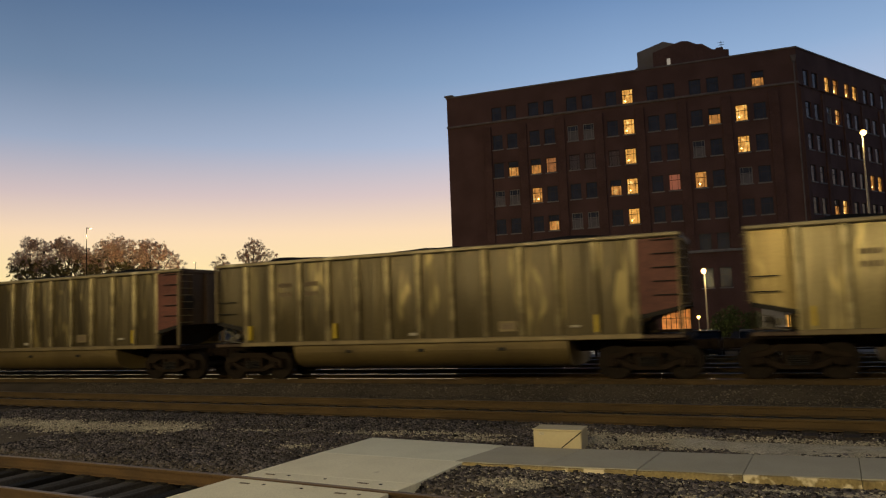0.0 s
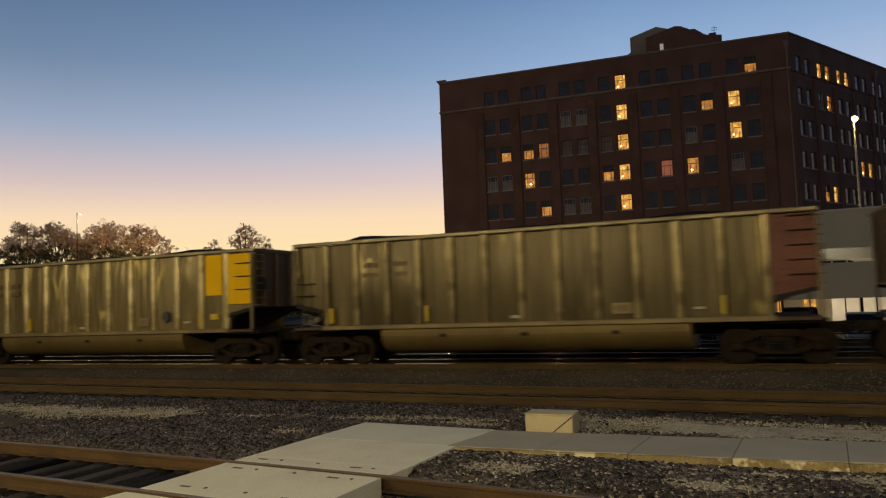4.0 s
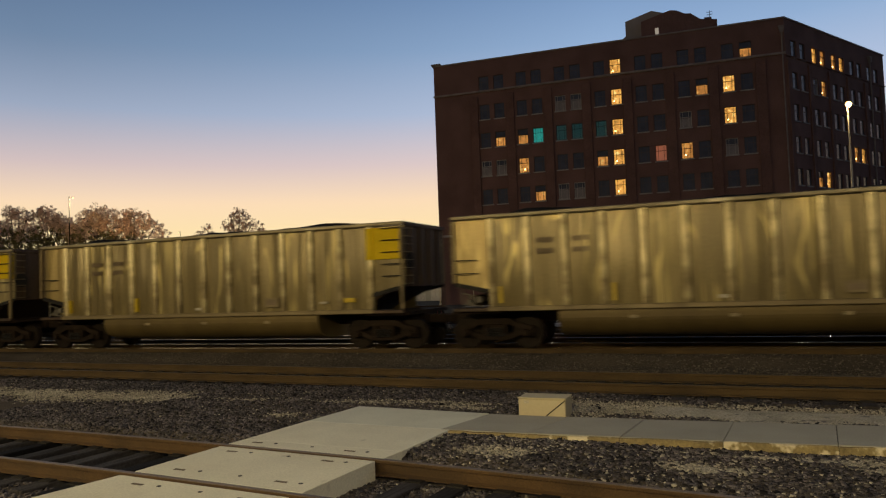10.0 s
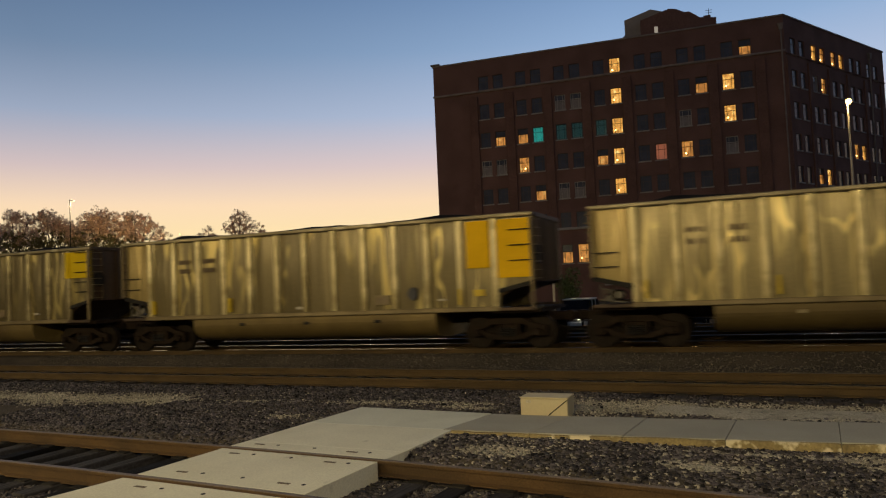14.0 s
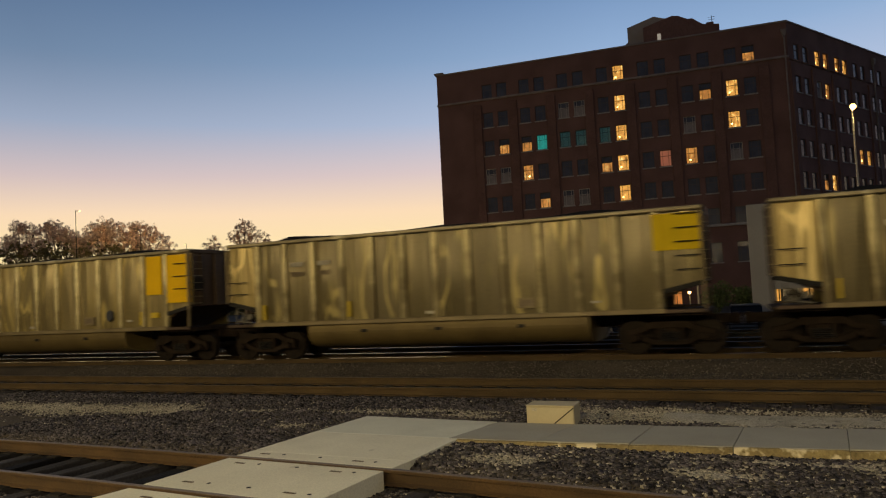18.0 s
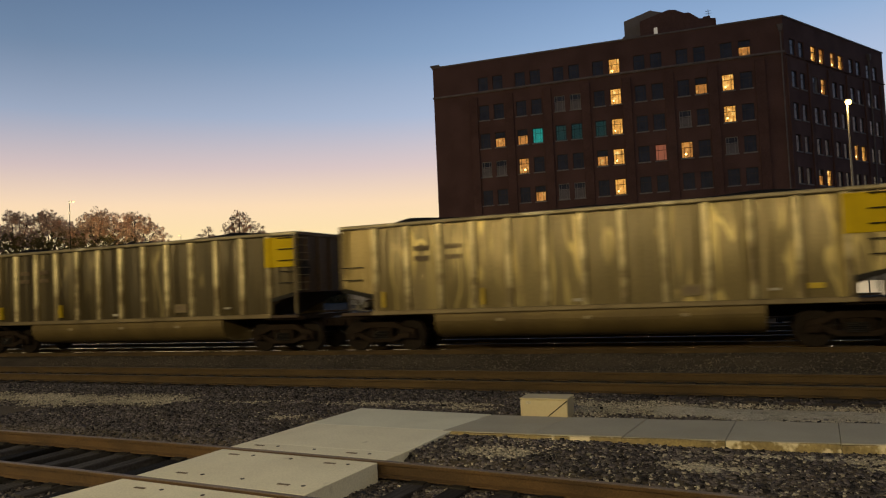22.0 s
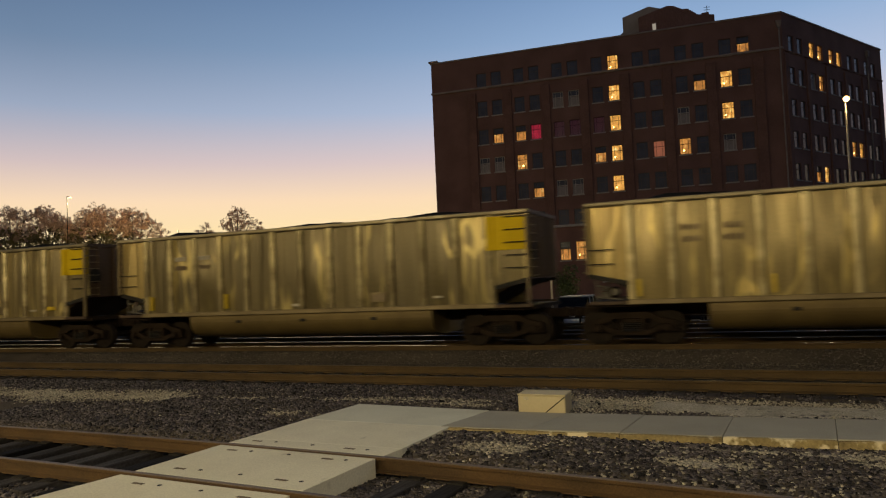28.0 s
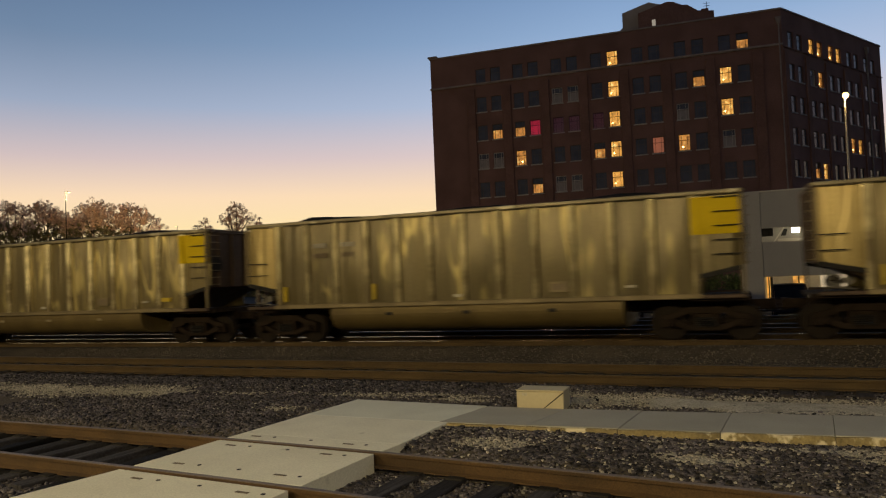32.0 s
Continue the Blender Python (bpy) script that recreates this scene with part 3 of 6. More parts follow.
def rail_mesh(name, path, head=None, side=None):
    """A rail swept along path: points (x, y, z) of its running surface; the head's top is polished."""
    v, f, mi = [], [], []
    n = len(RAIL_OUT)
    for i, (x, y, z) in enumerate(path):
        a, b = path[max(0, i - 1)], path[min(len(path) - 1, i + 1)]
        d = Vector((b[0] - a[0], b[1] - a[1], 0)).normalized()
        for o, k in RAIL_OUT:
            v.append((x - d.y * o, y + d.x * o, z + k))
    for i in range(len(path) - 1):
        for k in range(n):
            m = (k + 1) % n
            f.append((i * n + k, i * n + m, i * n + n + m, i * n + n + k))
            mi.append(1 if k in (6, 7, 8) else 0)
    me = bpy.data.meshes.new(name)
    me.from_pydata(v, [], f)
    me.materials.append(side or RUST)
    me.materials.append(head or SHINE)
    me.polygons.foreach_set("material_index", mi)
    return me


sunk_mesh = to_mesh(box(-0.115, 0.115, -1.3, 1.3, -0.17, 0, 0.012), "tie", SUNK_TIE)
tie_mesh = to_mesh(box(-0.115, 0.115, -1.3, 1.3, -0.17, 0, 0.012), "tie", TIE)
plate_mesh = to_mesh(add_tube(add_box(bmesh.new(), -0.1, 0.1, -0.18, 0.18, 0, 0.016), (0.05, 0.11, 0.01), (0.05, 0.11, 0.05), 0.018, seg=6), "tie_plate", IRON)


def straight_track(name, y, label, first, last, step=0.56, turn=0.0, head=None):
    tr = thing(name, label, "railway track", pose(0, y, 0, 0, 0, turn), kind="structure")
    for s in (-0.7525, 0.7525):
        part("rail", rail_mesh("rail", [(x, s, RAIL_Z) for x in (-200, -30, 0, 10, 120)], head, OLD_RAIL), None, tr)
    k = 0
    x = first
    while x < last:
        t = part("tie", sunk_mesh, None, tr, at=pose(x, 0, -0.182, 0, 0, random.uniform(-1, 1)))
        for s in (-0.7525, 0.7525):
            part("tie_plate", plate_mesh, None, t, at=(0, s, 0))
        x += step + random.uniform(-0.03, 0.03)
    return tr


straight_track("track_1", MID_Y, "empty rusty railway track on dark ballast", -26, 8, turn=-1.6, head=DULL_HEAD)
straight_track("track_2", TRAIN_Y, "busy railway track with polished rail heads", -32, 8, turn=LEAN_DEG)
straight_track("track_3", FAR_Y, "railway track behind the train", -22, 8, turn=LEAN_DEG)
straight_track("track_5", LAST_Y, "railway track along the edge of the parking lot", -20, 8, turn=LEAN_DEG)


def near_track():
    tr = thing("track_4", "rusty curving railway track on wooden ties with polished rail heads", "railway track", (0, 0, 0), kind="structure")
    xs = [-120, -60, -30, -20] + [k * 0.5 for k in range(-32, 13)] + [8, 10, 14, 20, 30]
    for off in (0, -1.505):
        path = []
        for x in xs:
            c, s = near_dir(x)
            path.append((x - s * off, near_y(x) + c * off, NEAR_Z))
        part("rail", rail_mesh("rail", path, WORN), None, tr)
    x = -16.0
    while x < 6:
        if not -6.9 < x < -4.0:
            c, s = near_dir(x)
            t = part("tie", tie_mesh, None, tr, at=pose(x + s * 0.75, near_y(x) - 0.75 * c, NEAR_Z - 0.182, 0, 0, math.degrees(math.atan2(s, c)) + random.uniform(-1.5, 1.5)))
            for o in (-0.7525, 0.7525):
                part("tie_plate", plate_mesh, None, t, at=(0, o, 0))
        x += 0.54
    return tr


near_track()

# ---------------------------------------------------------------- the crossing
def cut_quad(name, pts, z0, z1, material, parent, label="", bev=0.005):
    bm = prism(pts, "z", z0, z1)
    bmesh.ops.bevel(bm, geom=list(bm.edges), offset=bev, segments=1, affect="EDGES")
    return part(name, bm, material, parent, label)


def crossing():
    cr = thing("concrete_crossing", "pale precast concrete panels of a foot crossing over the near track", "level crossing", kind="structure")
    z0, z1 = -0.42, NEAR_Z - 0.004
    xl, xr = -6.62, -4.18
    def rail(x, off):
        return near_y(x) + off
    slab = cut_quad("panel", [(xl + 0.06, rail(xl, 0.055)), (xr + 0.08, rail(xr, 0.055)), (xr + 0.13, rail(xr, 0.42)), (xl + 0.1, rail(xl, 0.34))], z0, z1, CONCRETE, cr, bev=0.002)
    front = cut_quad("slab", [(xl + 0.1, rail(xl, 0.345)), (xr + 0.13, rail(xr, 0.425)), (xr + 0.22, 9.44), (-6.4, 9.56)], z0, z1, CONCRETE, cr, bev=0.002)
    cut_quad("slab", [(-6.4, 9.568), (xr + 0.22, 9.448), (xr + 0.3, 10.6), (xr + 0.35, 10.72), (-6.25, 10.92)], z0, z1, GREENISH_CONCRETE, cr, "greenish, slightly darker concrete slab", 0.002)
    mid = cut_quad("panel", [(xl - 0.06, rail(xl, -1.45)), (xr - 0.06, rail(xr, -1.45)), (xr + 0.04, rail(xr, -0.1)), (xl + 0.05, rail(xl, -0.1))], z0, z1, CONCRETE, cr, bev=0.002)
    low = cut_quad("panel", [(xl - 0.36, rail(xl, -2.85)), (xr - 0.2, rail(xr, -2.85)), (xr - 0.1, rail(xr, -1.62)), (xl - 0.1, rail(xl, -1.62))], z0, z1, CONCRETE, cr, bev=0.002)
    slot = to_mesh(box(-0.08, 0.08, -0.022, 0.022, 0, 0.004), "lifting_slot", PAD)
    bolt = to_mesh(tube((0, 0, 0), (0, 0, 0.004), 0.025), "bolt", IRON)
    for pan, lo, hi in ((slab, 0.22, 0.22), (mid, -1.22, -0.3), (low, -1.85, -1.85)):
        for o in sorted({lo, hi}):
            for x in (-6.25, -4.75):
                part("lifting_slot", slot, None, pan, at=pose(x + 0.05, rail(x, o), z1 + 0.001, 0, 0, -4))
            for x in (-5.9, -5.3, -4.45):
                part("bolt", bolt, None, pan, at=(x, rail(x, o + 0.03), z1 + 0.001))
    return cr


crossing()


def ragged_edge(a, b, front):
    """The worn front of one bay: its upper line is broken and its foot runs into the ballast."""
    bm = bmesh.new()
    n = 22
    rows = []
    for k in range(n + 1):
        x = a + (b - a) * k / n
        r = noise.noise((x * 2.3, 3.1, 0.4)) + 0.6 * noise.noise((x * 7.1, 1.7, 2.2))
        top = NEAR_Z - 0.003 - 0.012 * max(0.0, min(1.0, 0.25 + r))
        out = 0.05 + 0.035 * noise.noise((x * 3.7, 8.3, 1.1))
        y = front(x) - 0.004
        rows.append([bm.verts.new(p) for p in ((x, y, top), (x, y - out * 0.75, top - 0.006), (x, y - out, top - 0.025), (x, y - out - 0.05, -0.44), (x, y, -0.44))])
    for p, q in zip(rows, rows[1:]):
        for c in range(5):
            d = (c + 1) % 5
            bm.faces.new((p[c], p[d], q[d], q[c]))
    bm.faces.new(rows[0][::-1])
    bm.faces.new(rows[-1])
    bmesh.ops.recalc_face_normals(bm, faces=bm.faces)
    return bm


def walkway():
    """The low concrete walkway between the tracks, cast in bays."""
    w = thing("walkway", "grey concrete walkway with a stained raised edge", "walkway", kind="structure")
    xs = [-4.02, -2.83, -1.62, -0.39, 0.86, 2.1, 3.35, 4.6, 5.9, 7.2, 8.5, 9.8]
    for i in range(len(xs) - 1):
        a, b = xs[i] + 0.004, xs[i + 1] - 0.004
        def back(x):
            return 10.66 + max(0, x + 2.7) * 0.055
        def front(x):
            return 9.42 + max(0, x + 2.8) * 0.05
        def slant(x):
            return 0.1 + 0.1 * min(2.0, max(0.0, -1.2 - x))
        cut_quad("slab", [(a - (0.08 if i == 0 else 0.0), front(a)), (b, front(b)), (b + slant(b), back(b)), (a + (0.22 if i == 0 else slant(a)), back(a))],
                 -0.44, NEAR_Z + random.uniform(-0.004, 0.004), WALKWAY, w)
        part("edge", ragged_edge(a, b, front), EDGE_STONE, w)
    return w


walkway()


def equipment_box():
    b = thing("equipment_box", "cream metal equipment box with a diagonal seam, beside the walkway", "utility box", (-3.0, 10.78, -0.4))
    part("body", box(-0.37, 0.37, 0, 0.42, 0.0, 0.5, 0.015), CREAM, b)
    part("lid", box(-0.375, 0.375, -0.008, 0.43, 0.5, 0.52, 0.006), CREAM, b)
    bm = bmesh.new()
    add_prism(bm, [(-0.25, 0.008), (-0.23, 0.005), (0.37, 0.48), (0.365, 0.497)], "y", -0.004, 0.004)
    part("seam", bm, IRON, b, "dark diagonal seam")
    part("label_plate", box(-0.28, -0.2, -0.005, 0.003, 0.43, 0.475), PALE_MARK, b)
    return b


equipment_box()


# ---------------------------------------------------------------- the train
CAR_PITCH = 16.12
BODY = 14.56
HALF = 1.6
TOP, SILL_Z, TUB_Z = 3.77, 1.19, 0.34
SIDE = [(0.0, 1.9), (1.0, 1.68), (1.0, SILL_Z), (BODY - 1.0, SILL_Z), (BODY - 1.0, 1.68), (BODY, 1.9), (BODY, TOP - 0.1), (0, TOP - 0.1)]
RIBS = [1.11 + 1.0275 * k for k in range(13)]


def truck(car, x):
    t = part("truck", box(-0.22, 0.22, -1.0, 1.0, 0.42, 0.72, 0.04), GRIME, car, "grimy steel truck", at=(x, 0, 0))
    arch = [(-1.1, 0.64), (-0.72, 0.72), (-0.45, 0.86), (0.45, 0.86), (0.72, 0.72), (1.1, 0.64), (1.1, 0.52), (0.7, 0.58), (0.42, 0.7),
            (-0.42, 0.7), (-0.7, 0.58), (-1.1, 0.52)]
    chord = [(-0.95, 0.5), (-0.62, 0.34), (-0.38, 0.26), (0.38, 0.26), (0.62, 0.34), (0.95, 0.5), (0.85, 0.58), (0.55, 0.46), (0.33, 0.38),
             (-0.33, 0.38), (-0.55, 0.46), (-0.85, 0.58)]
    for s in (-1, 1):
        bm = prism(arch, "y", s * 0.97 - 0.09, s * 0.97 + 0.09)
        add_prism(bm, chord, "y", s * 0.97 - 0.085, s * 0.97 + 0.085)
        for c in (-0.29, 0.29):
            add_box(bm, c - 0.05, c + 0.05, s * 0.97 - 0.08, s * 0.97 + 0.08, 0.34, 0.74)
        for c in (-1.0, 1.0):
            add_box(bm, c - 0.11, c + 0.11, s * 0.97 - 0.07, s * 0.97 + 0.07, 0.36, 0.6)
        part("side_frame", bm, GRIME, t)
        for k in (-0.17, 0, 0.17):
            bm = bmesh.new()
            for r in range(5):
                z = 0.36 + r * 0.05
                add_tube(bm, (k, s * 1.07, z), (k, s * 1.07, z + 0.03), 0.075, seg=10)
            part("spring", bm, IRON, t)
    for w in (-0.89, 0.89):
        bm = tube((0, -1.02, 0), (0, 1.02, 0), 0.09, seg=12)
        for s in (-1, 1):
            y = 0.7525 * s
            add_tube(bm, (0, y - 0.065, 0), (0, y + 0.065, 0), 0.455, 0.46, 28)
            add_tube(bm, (0, y - s * 0.085, 0), (0, y - s * 0.06, 0), 0.49, 0.49, 28)
            for k in range(3):
                c, sn = math.cos(k * 2.094) * 0.27, math.sin(k * 2.094) * 0.27
                add_tube(bm, (c, y - 0.075, sn), (c, y + 0.075, sn), 0.05, seg=8)
        part("wheelset", bm, WHEEL, t, "worn steel wheels on their axle", at=(w, 0, 0.46))
        for s in (-1, 1):
            bm = tube((w, s * 1.0, 0.46), (w, s * 1.17, 0.46), 0.11, 0.1, 12)
            for k in range(3):
                cx, cz = w + math.cos(k * 2.094) * 0.065, 0.46 + math.sin(k * 2.094) * 0.065
                add_tube(bm, (cx, s * 1.16, cz), (cx, s * 1.19, cz), 0.02, seg=6)
            part("bearing_cap", bm, GRIME, t)
    return t


def foot_z(x):
    """The lower edge of the side sheet, which rises over the open end corners."""
    e = min(x, BODY - x)
    return SILL_Z if e > 1.0 else 1.9 - 0.22 * e


def post(x, s, lo, hi):
    """A rounded outside post; its ends have corners of their own, so that the flanks shade smoothly."""
    pts = [(x - 0.115, HALF - 0.13), (x - 0.095, HALF - 0.045), (x - 0.06, HALF - 0.01), (x, HALF), (x + 0.06, HALF - 0.01), (x + 0.095, HALF - 0.045), (x + 0.115, HALF - 0.13)]
    bm = bmesh.new()
    low = [bm.verts.new((px, s * py, lo)) for px, py in pts]
    top = [bm.verts.new((px, s * py, hi)) for px, py in pts]
    for k in range(6):
        bm.faces.new((low[k], low[k + 1], top[k + 1], top[k]) if s < 0 else (low[k + 1], low[k], top[k], top[k + 1]))
    ends = [[bm.verts.new(v.co) for v in ring] for ring in (low, top)]
    bm.faces.new(ends[0])
    bm.faces.new(ends[1])
    return bm


def bowed_panel(a, b, depth, lean):
    """One side panel between two posts, bowed outwards by the load."""
    bm = bmesh.new()
    nx, nz = 8, 9
    breaks = [a + (b - a) * i / nx for i in range(nx + 1)]
    for e in (1.0, BODY - 1.0):
        if a < e - 0.02 and e + 0.02 < b:
            breaks = sorted(breaks + [e - 0.005, e + 0.005])
    grid = []
    for x in breaks:
        lo = foot_z(x)
        col = []
        u = (x - a) / (b - a)
        for j in range(nz + 1):
            z = lo + (TOP - 0.1 - lo) * j / nz
            v = (z - SILL_Z) / (TOP - SILL_Z)
            bow = depth * math.sin(math.pi * u) * math.sin(math.pi * min(1, max(0, v))) * (1 + lean * math.sin(5 * v))
            col.append(bm.verts.new((x, -(HALF - 0.12) - bow, z)))
        grid.append(col)
    for i in range(len(breaks) - 1):
        for j in range(nz):
            bm.faces.new((grid[i][j], grid[i + 1][j], grid[i + 1][j + 1], grid[i][j + 1]))
    # the sheet's thickness: a back and a rim with corners of their own, so that the front keeps its smooth shading
    inward = Vector((0, 0.02, 0))
    back = [[bm.verts.new(q.co + inward) for q in col] for col in grid]
    for i in range(len(breaks) - 1):
        for j in range(nz):
            bm.faces.new((back[i][j + 1], back[i + 1][j + 1], back[i + 1][j], back[i][j]))
    ring = [col[0] for col in grid] + grid[-1][1:] + [col[-1] for col in grid[-2::-1]] + grid[0][-2:0:-1]
    n = len(ring)
    a2 = [bm.verts.new(q.co) for q in ring]
    b2 = [bm.verts.new(q.co + inward) for q in ring]
    for i in range(n):
        bm.faces.new((a2[i], b2[i], b2[(i + 1) % n], a2[(i + 1) % n]))
    return bm


def gondola(colour):
    """A loaded coal gondola: straight sides with outside posts, open end corners, a rounded tub between the trucks."""
    words = {"red": "faded red end panels", "orange": "orange painted end panels", "amber": "orange painted end panels", "yellow": "a yellow painted end panel",
             "brown": "a yellow end panel", "dim": "pale stencils", "dull": "bright posts"}[colour]
    coat = {"red": "dirty brown", "orange": "golden-stained", "amber": "dull golden", "yellow": "weathered silver", "brown": "brown-stained", "dim": "dark olive", "dull": "dark grimy"}[colour]
    car = thing("coal_gondola", coat + " coal gondola heaped with coal, " + words, "freight car", group="cars of the coal train")
    rng = random.Random(["red", "orange", "yellow", "brown", "dull", "dim", "amber"].index(colour) + 1)
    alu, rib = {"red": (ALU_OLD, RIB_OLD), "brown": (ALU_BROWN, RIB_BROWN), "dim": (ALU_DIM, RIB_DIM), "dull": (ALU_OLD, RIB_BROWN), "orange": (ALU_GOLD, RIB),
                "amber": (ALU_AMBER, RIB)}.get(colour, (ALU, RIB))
    P = {"red": RED, "orange": ORANGE, "amber": ORANGE}.get(colour, YELLOW)
    for s in (-1, 1):
        y0, y1 = sorted((s * (HALF - 0.1), s * (HALF - 0.14)))
        if s > 0:
            part("side_sheet", prism(SIDE, "y", y0, y1), alu, car)
        else:
            cuts = [0.0] + RIBS + [BODY]
            for a, b in zip(cuts, cuts[1:]):
                part("side_panel", bowed_panel(a, b, rng.choice((0.015, 0.03, 0.05, 0.07)), rng.uniform(-0.4, 0.4)),
                     ALU_END if colour not in ("red", "dull") and a == 0 else alu, car, smooth=True)
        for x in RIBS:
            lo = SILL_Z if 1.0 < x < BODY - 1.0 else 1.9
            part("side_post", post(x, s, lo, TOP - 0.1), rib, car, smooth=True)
        part("top_chord", box(-0.02, BODY + 0.02, s * HALF - 0.06, s * HALF + 0.05, TOP - 0.105, TOP, 0.02), CHORD, car)
        part("side_sill", box(1.0, BODY - 1.0, s * HALF - 0.07, s * HALF + 0.012, SILL_Z - 0.1, SILL_Z + 0.03, 0.015), LEDGE, car)
        for a, b in ((0, 1.0), (BODY - 1.0, BODY)):
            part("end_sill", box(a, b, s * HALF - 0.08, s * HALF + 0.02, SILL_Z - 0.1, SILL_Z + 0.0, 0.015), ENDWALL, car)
        for x in (0.03, BODY - 0.03):
            part("corner_post", box(x - 0.03, x + 0.03, s * HALF - 0.1, s * HALF + 0.012, SILL_Z if x > 5 or s > 0 else 1.88, TOP - 0.12, 0.012), LEDGE if s < 0 else ENDWALL, car)
        # painted panels
        if s < 0:
            yo = -HALF + 0.035
            if colour == "red":
                part("painted_panel", prism([(BODY - 1.1, 1.68), (BODY - 0.02, 1.9), (BODY - 0.02, TOP - 0.14), (BODY - 1.1, TOP - 0.14)], "y", yo - 0.006, yo + 0.05), P, car, "faded red panel")
            elif colour in ("orange", "amber"):
                part("painted_panel", box(BODY - 1.93, BODY - 1.26, yo - 0.006, yo + 0.05, 2.3, TOP - 0.16), P, car, "orange-yellow panel")
                part("painted_panel", box(BODY - 1.02, BODY - 0.04, yo - 0.006, yo + 0.05, 2.0, TOP - 0.16), P, car, "orange-yellow panel")
            else:
                part("painted_panel", box(BODY - 0.99, BODY - 0.04, yo - 0.006, yo + 0.05, 2.68, TOP - 0.16), P, car, "yellow panel")
                part("painted_panel", box(BODY - 1.2, BODY - 0.992, -HALF - 0.008, yo + 0.05, 2.68, TOP - 0.16), P, car, "yellow panel")
            if colour in ("red", "orange", "amber"):
                for x in (1.25, 4.4, 12.35):
                    part("reflector", box(x, x + 0.09, -HALF - 0.012, -HALF + 0.1, SILL_Z + 0.1, SILL_Z + 0.55), REFLECT, car, "yellow reflective strip")
            else:
                for x in (1.32, 4.4):
                    part("reflector", box(x, x + 0.08, yo - 0.05, yo + 0.1, SILL_Z + 0.12, SILL_Z + 0.58), REFLECT, car, "yellow reflective strip")
                if colour in ("yellow", "brown"):
                    part("reflector", box(BODY - 2.0, BODY - 1.66, yo - 0.012, yo + 0.1, 1.44, 1.57), REFLECT, car, "dull orange reflective patch")
            if colour in ("orange", "amber"):
                blot = [(10.93 + 0.17 * math.cos(a) * rng.uniform(0.8, 1.1), 1.66 + 0.2 * math.sin(a) * rng.uniform(0.8, 1.1)) for a in [k * math.pi / 6 for k in range(12)]]
                part("soot_patch", prism(blot, "y", yo - 0.03, yo + 0.05), DARK_MARK, car, "round sooty dark patch")
                part("reflector", box(BODY - 1.75, BODY - 1.45, yo - 0.012, yo + 0.1, 1.52, 1.7), REFLECT, car, "dull orange reflective patch")
            pl = part("placard", box(9.7, 10.2, yo - 0.02, yo + 0.05, 1.36, 1.64), LEDGE, car, "dull placard holder")
            part("placard_face", box(9.76, 10.14, yo - 0.024, yo - 0.018, 1.42, 1.58), STENCIL, pl)
            part("stencil", box(6.95, 7.2, yo - 0.004, yo + 0.05, 1.31, 1.39), PALE_MARK, car, "small pale stencil bar")
            part("stencil", box(11.7, 11.95, yo - 0.004, yo + 0.05, 1.42, 1.48), PALE_MARK, car, "small pale stencil bar")
            # reporting marks: two words of bars on both sides of a post, in two rows
            for z, ink in ((2.92, PALE_MARK if colour == "dim" else STENCIL), (2.62, STENCIL)):
                for x0, letters in ((2.4, 4), (3.38, 4)):
                    for q in range(letters):
                        part("stencil", box(x0 + 0.12 * q, x0 + 0.12 * q + 0.07, yo - 0.012, yo + 0.05, z, z + 0.14), ink, car, "faded stencilled reporting marks as bars")
            rungs = (3.3, 2.88, 2.46) if colour in ("orange", "amber") else (3.58, 3.23, 2.88, 2.53, 2.18)
            for x0, zs in ((BODY - 0.66, rungs), (0.06, (2.52, 2.15))):
                for z in zs:
                    bm = tube((x0, -HALF - 0.06, z), (x0 + 0.6, -HALF - 0.06, z), 0.015, seg=6)
                    add_tube(bm, (x0, -HALF - 0.06, z), (x0, -HALF + 0.1, z), 0.015, seg=6)
                    add_tube(bm, (x0 + 0.6, -HALF - 0.06, z), (x0 + 0.6, -HALF + 0.1, z), 0.015, seg=6)
                    part("ladder_rung", bm, IRON, car, "dark grab iron")
    w = HALF - 0.14
    for x, d in ((0.0, 1), (BODY, -1)):
        for k in range(8):
            z = 1.95 + 0.23 * k
            bm = tube((x - 0.1 * d, -1.58, z), (x - 0.1 * d, -1.15, z), 0.013, seg=6)
            add_tube(bm, (x - 0.1 * d, -1.58, z), (x + 0.05 * d, -1.58, z), 0.013, seg=6)
            part("end_ladder_rung", bm, LEDGE, car)
        a, b = sorted((x + 0.02 * d, x + 0.06 * d))
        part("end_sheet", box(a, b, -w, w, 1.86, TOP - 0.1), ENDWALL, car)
        for y in (-1.05, -0.35, 0.35, 1.05):
            a, b = sorted((x - 0.06 * d, x + 0.02 * d))
            part("end_post", box(a, b, y - 0.06, y + 0.06, 1.9, TOP - 0.12), ENDWALL, car)
        part("end_chord", box(x - 0.06, x + 0.06, -w - 0.06, w + 0.06, TOP - 0.13, TOP - 0.005, 0.015), ENDWALL, car)
        part("slope_sheet", prism([(x + 0.05 * d, 1.9), (x + 0.09 * d, 1.9), (x + 1.95 * d, 1.12), (x + 1.9 * d, 1.12)], "y", -w, w), ENDWALL, car, "dark brown slope sheet")
        for q in (-1, 1):
            pts = [(x, 1.92), (x, 1.8), (x + 1.02 * d, 1.58), (x + 1.02 * d, 1.7)]
            ya, yb = sorted((q * (HALF - 0.03), q * (HALF - 0.1)))
            part("corner_brace", prism(pts, "y", ya, yb), IRON, car, "dark sloping brace")
